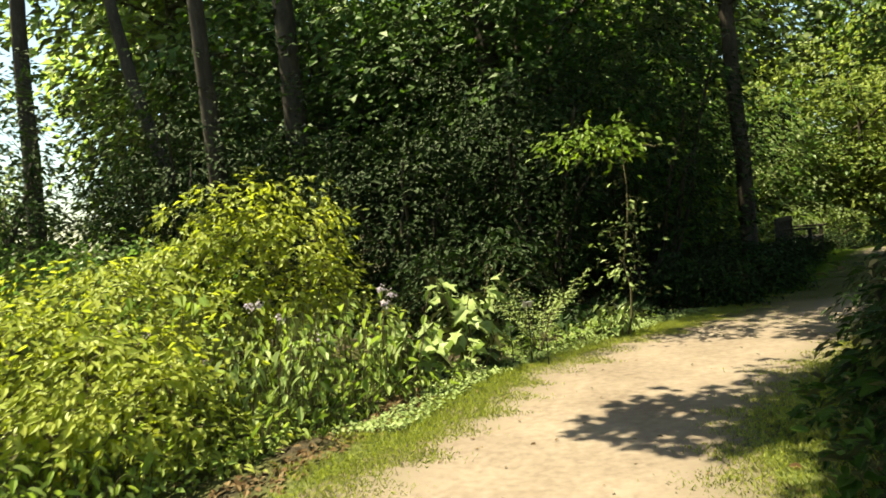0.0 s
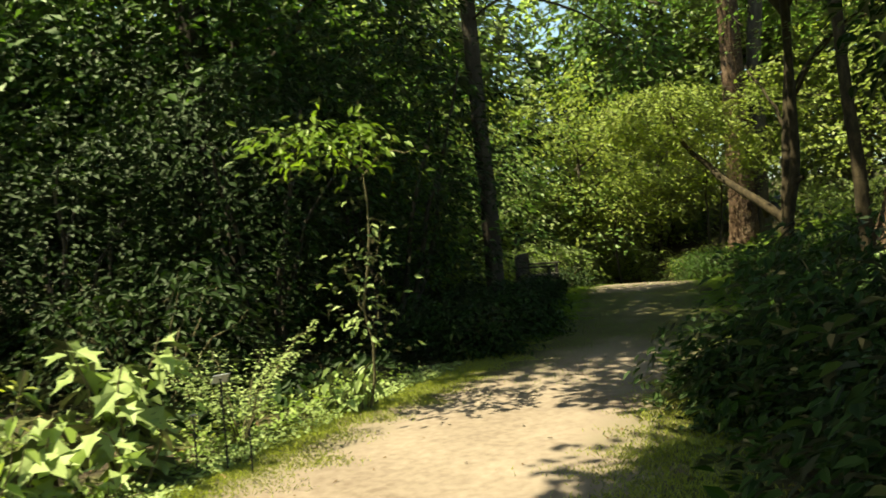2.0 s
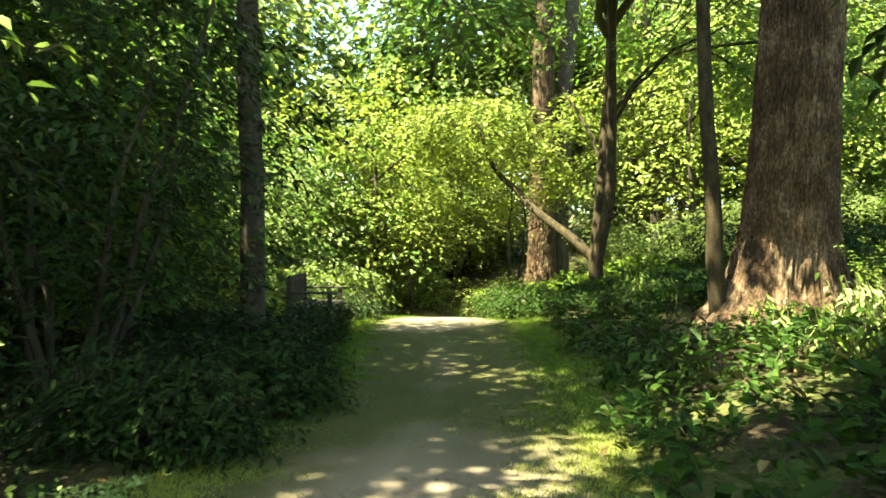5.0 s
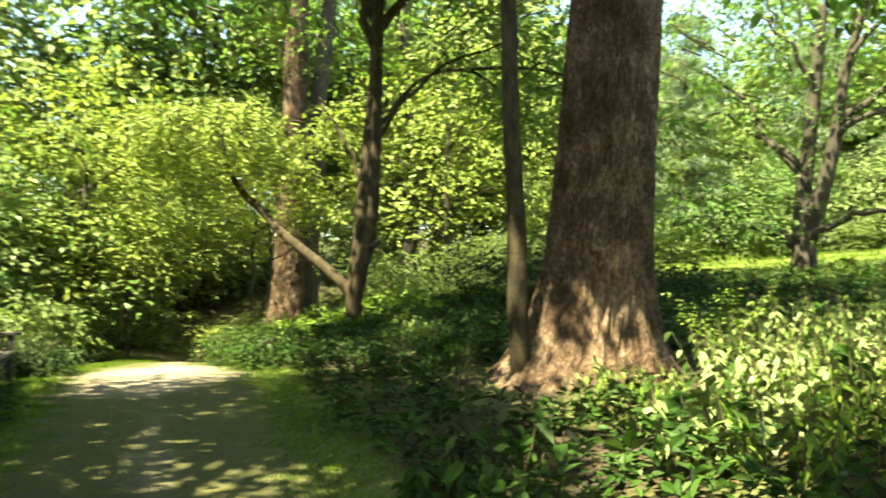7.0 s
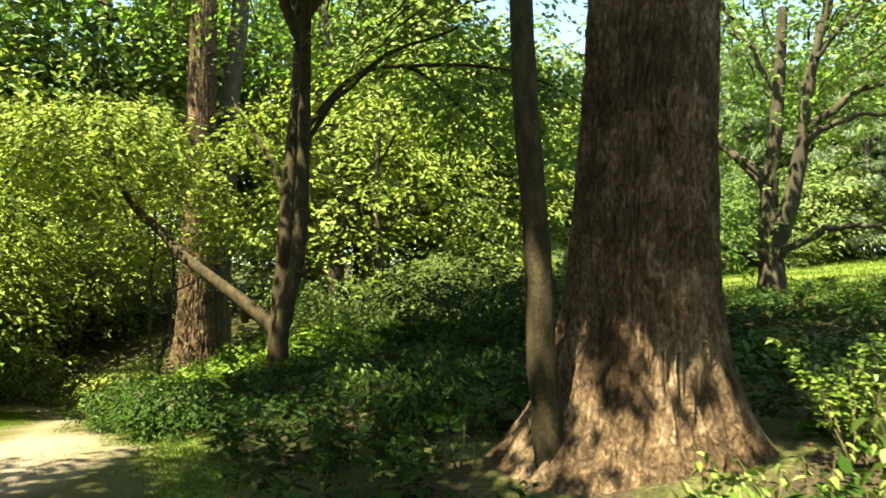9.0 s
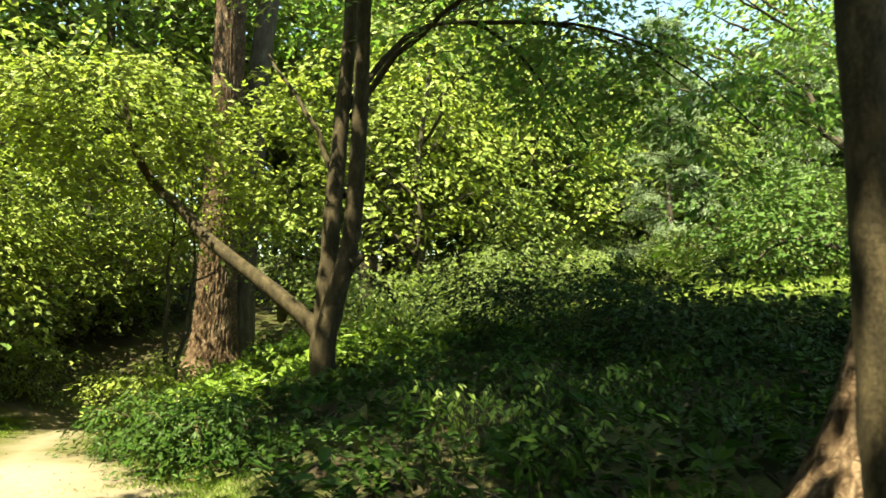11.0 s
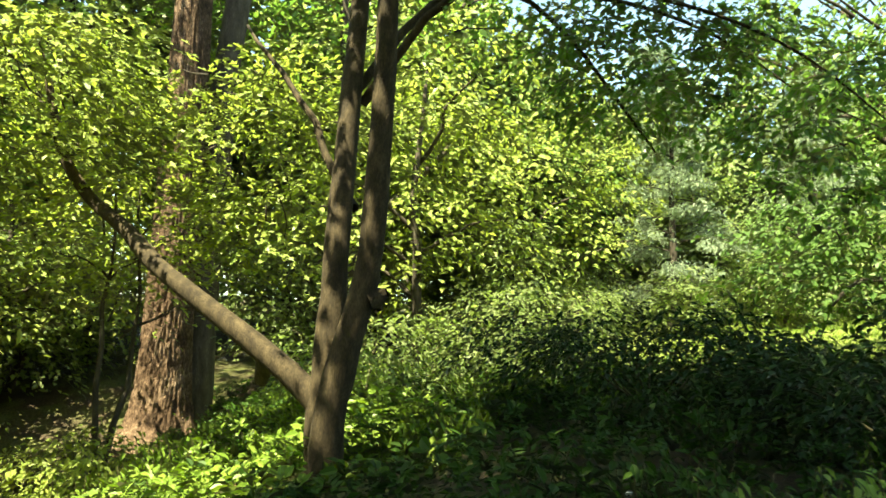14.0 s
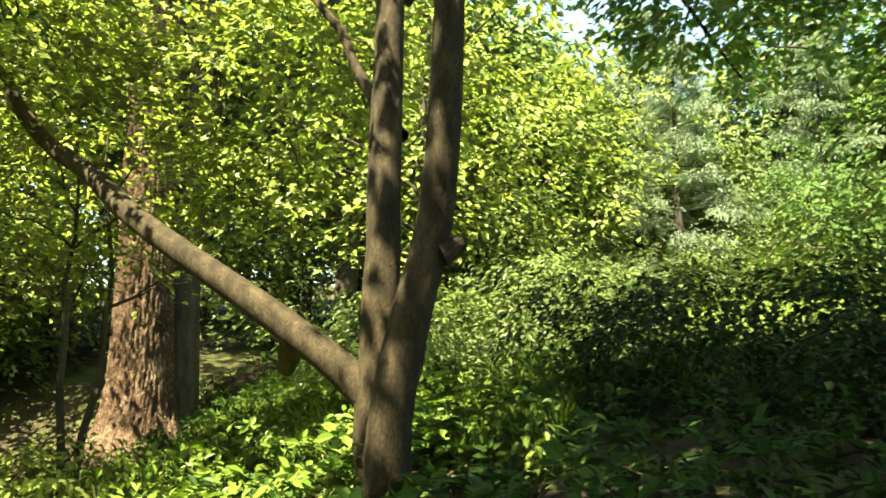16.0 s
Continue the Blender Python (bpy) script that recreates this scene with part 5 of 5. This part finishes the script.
# ---- ground cover ----
def cover(name, label, category, n, area, keep, size, mat, seed, height=0.0, outline="simple", width=0.5, tilt=0.5, lift=0.01, upright=False, per=1):
    """Many small leaves or blades over a stretch of ground; per: leaves to a rosette."""
    rng = np.random.default_rng(seed)
    x0, x1, y0, y1 = area
    x, y = rng.uniform(x0, x1, n // per), rng.uniform(y0, y1, n // per)
    side, half = path_side(x, y)
    k = keep(x, y, side, half, rng)
    x, y = x[k], y[k]
    z = ground_height(x, y) + lift
    if height:
        lump = 0.5 + 0.5 * np.sin(x * 2.3 + 1.3 * np.sin(y * 1.7)) * np.cos(y * 2.1 + np.sin(x * 1.1))
        z = z + height * rng.random(len(x)) * (0.25 + lump)
    up, ax = scatter_dirs(len(x), rng, tilt, 0.1)
    if upright:
        up, ax = unit(np.column_stack([ax[:, :2], rng.normal(0.1, 0.1, len(x))])), unit(np.column_stack([rng.normal(0, 0.45, len(x)), rng.normal(0, 0.45, len(x)), np.ones(len(x))]))
    big = size * rng.uniform(0.5, 1.3, len(x))
    if per > 1:
        big = np.repeat(size * np.clip(rng.lognormal(0, 0.4, len(x)), 0.5, 2.2), per) * rng.uniform(0.7, 1.2, len(x) * per)
        x, y, z = np.repeat(x, per), np.repeat(y, per), np.repeat(z, per)
        az = rng.uniform(0, 6.28, len(x))
        ax = np.column_stack([np.cos(az), np.sin(az), rng.normal(0.12, 0.25, len(x))])
        up = unit(np.repeat(up, per, axis=0) + ax * (-0.35, -0.35, 0) + rng.normal(0, 0.2, (len(x), 3)))
        ax = unit(ax)
        x, y, z = x + 0.3 * big * ax[:, 0], y + 0.3 * big * ax[:, 1], z + rng.normal(0, 0.25, len(x)) * big
    me = leaves(name, np.column_stack([x, y, z]), up, ax, big, mat, width, outline)
    return tagged(new(name, me), label, category, kind="stuff")


def wave(x, y, f, s):
    return 0.5 + 0.25 * (np.sin(x * f + s) * np.cos(y * f * 0.8 - s) + np.sin((x + y) * f * 0.6 + 2 * s))


def verge_grass(name, label, n, first, last, inner, outer, size, mat, seed):
    """Short turf along both edges of the path, ragged inwards, on the stretch between two heights of y."""
    rng = np.random.default_rng(seed)
    c = np.flatnonzero((CURVE[:, 1] > first) & (CURVE[:, 1] < last))
    i = rng.choice(c[:-1], n)
    f = rng.random(n)[:, None]
    p = CURVE[i] * (1 - f) + CURVE[i + 1] * f
    sgn = np.where(rng.random(n) < 0.6, -1.0, 1.0)
    rag = 0.3 * wave(p[:, 0], p[:, 1], 4, 1) + 0.15 * np.sin(i * 0.9 + sgn) + rng.normal(0, 0.12, n)
    d = p[:, 2] + inner + rag + (outer - inner) * rng.random(n) ** 1.3
    x, y = p[:, 0] + TANGENT[i, 1] * d * sgn, p[:, 1] - TANGENT[i, 0] * d * sgn
    z = ground_height(x, y) + 0.004
    az = rng.uniform(0, 6.28, n)
    up = unit(np.column_stack([np.cos(az), np.sin(az), rng.normal(0.3, 0.2, n)]))
    ax = unit(np.column_stack([rng.normal(0, 0.6, n), rng.normal(0, 0.6, n), np.ones(n)]))
    me = leaves(name, np.column_stack([x, y, z]), up, ax, size * rng.uniform(0.5, 1.4, n), mat, 0.17, "simple")
    return tagged(new(name, me), label, "grass", kind="stuff")


# One turf in two leaf colours: lighter for the sunlit stretch, darker for shade.
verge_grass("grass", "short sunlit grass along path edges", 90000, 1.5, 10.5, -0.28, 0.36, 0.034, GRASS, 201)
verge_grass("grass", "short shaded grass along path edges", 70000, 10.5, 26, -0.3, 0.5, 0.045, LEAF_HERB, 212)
# Bank undergrowth has leaves darkened for shade, the woodland edge lighter ones for sun.
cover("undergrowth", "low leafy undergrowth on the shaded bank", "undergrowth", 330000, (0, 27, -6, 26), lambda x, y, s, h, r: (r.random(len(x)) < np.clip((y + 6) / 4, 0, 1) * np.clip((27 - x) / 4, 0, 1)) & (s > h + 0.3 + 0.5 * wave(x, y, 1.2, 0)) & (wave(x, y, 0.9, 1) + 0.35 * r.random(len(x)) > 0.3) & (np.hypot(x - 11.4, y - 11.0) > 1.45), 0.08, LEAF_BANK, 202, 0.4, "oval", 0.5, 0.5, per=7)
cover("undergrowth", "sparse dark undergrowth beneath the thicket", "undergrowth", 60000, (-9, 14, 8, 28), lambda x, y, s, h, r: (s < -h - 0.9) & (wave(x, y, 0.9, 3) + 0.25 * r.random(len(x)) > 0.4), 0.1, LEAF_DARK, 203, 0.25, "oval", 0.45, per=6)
cover("undergrowth", "sunlit low groundcover in the flower bed", "undergrowth", 50000, (-6, 4.5, 2, 10.5), lambda x, y, s, h, r: (s < -h - 0.62 - 0.5 * (y < 7)) & (s > -h - 3.2) & (wave(x, y, 1.6, 2) + 0.3 * r.random(len(x)) > 0.5), 0.06, LEAF_BED, 204, 0.16, "oval", 0.5)
cover("clover", "pale low clover strip beside path", "undergrowth", 60000, (-1, 4, 5.5, 10.5), lambda x, y, s, h, r: (s < -h - 0.35) & (s > -h - 0.85), 0.035, LEAF_PALE, 205, 0.07, "oval", 0.7)
cover("leaf_litter", "brown dead leaves strewn over the ground", "leaf litter", 12000, (-6, 24, -2, 25), lambda x, y, s, h, r: (np.abs(s) > h + 0.3) & ((np.abs(s) < h + 1.2) | (r.random(len(x)) < 0.5)), 0.07, LITTER, 206, 0, "oval", 0.55, 0.35)
cover("leaf_litter", "brown bark mulch and dead leaves edging the bed", "leaf litter", 26000, (-4, 3, 2.5, 8.5), lambda x, y, s, h, r: (s < -h - 0.55) & (s > -h - 0.75 - 0.6 * wave(x, y, 1.3, 4)) & (y < 7.3), 0.06, LITTER, 209, 0, "oval", 0.5, 0.5)
cover("undergrowth", "sunlit yellow-green undergrowth at the woodland edge", "undergrowth", 36000, (13, 20, 18, 25.5), lambda x, y, s, h, r: (s > h + 0.25) & (wave(x, y, 1.3, 5) + 0.3 * r.random(len(x)) > 0.4), 0.08, LEAF_HERB, 210, 0.5, "oval", 0.45, 0.5, per=6)
cover("grass", "sparse short grass growing in the shaded path", "grass", 60000, (3, 12, 8.5, 18), lambda x, y, s, h, r: (np.abs(s) < h) & (wave(x, y, 1.8, 1) + 0.3 * r.random(len(x)) > 0.5), 0.018, LEAF_HERB, 211, 0, "simple", 0.2, upright=True, lift=0.02)
cover("leaf_litter", "few dry leaves and twigs on the path", "leaf litter", 2600, (-3, 16, 0, 24), lambda x, y, s, h, r: np.abs(s) < h, 0.035, LITTER, 207, 0, "oval", 0.5, 0.25, 0.03)
cover("lawn_grass", "bright sunlit lawn grass on the rise", "grass", 30000, (22, 46, 0, 18), lambda x, y, s, h, r: r.random(len(x)) < 0.9, 0.14, LEAF_HERB, 208, 0, "simple", 0.14, upright=True)
cover("tall_grass", "soft tall sunlit grass behind the twin tree", "grass", 36000, (17.2, 26, 17.5, 24.5), lambda x, y, s, h, r: (s > h + 1.2) & (wave(x, y, 1.3, 2) + 0.5 * r.random(len(x)) > 0.55), 0.26, LEAF_HERB, 213, 0, "simple", 0.06, upright=True)


# ---- small things on the bank ----
def fallen_branch(a, b, r):
    rng = np.random.default_rng(91)
    t = thing("fallen_branch", (a[0], a[1], gz(*a)), "thin pale dead branch lying on the bank", "branch")
    e = np.array((b[0] - a[0], b[1] - a[1], gz(*b) - gz(*a)))
    limb("stick", t, bend((0, 0, 0.16), e + (0, 0, 0.2), 0.05, 9, 0.02, rng), r, r * 0.4, BARK_GREY, 6, rng)
    limb("side_twig", t, bend(e * 0.6 + (0, 0, 0.2), e * 0.8 + (0.1, 0.12, 0.3), 0.02, 5, 0.01, rng), r * 0.5, r * 0.25, BARK_GREY, 5, rng)
    return t


fallen_branch((12.5, 14.5), (11.65, 13.4), 0.014)
plant_label((14.5, 15.1), 0.42, -60, 0.035, 0.03, "slim stake with small pale tag among herbs")
# lighter leaves stand in for sun patches that miss this spot
for k, (x, y) in enumerate(((14.2, 15.2), (14.7, 14.2), (13.7, 14.5), (15.5, 13.7), (13.2, 13.6))):
    herb("herb", "leafy herb on the bank, lightened as if sunlit", (x, y), 0.4, 20, 0.42, None, 0.11, LEAF_BED, 480 + k, 0, "oval", 0.45, 8)
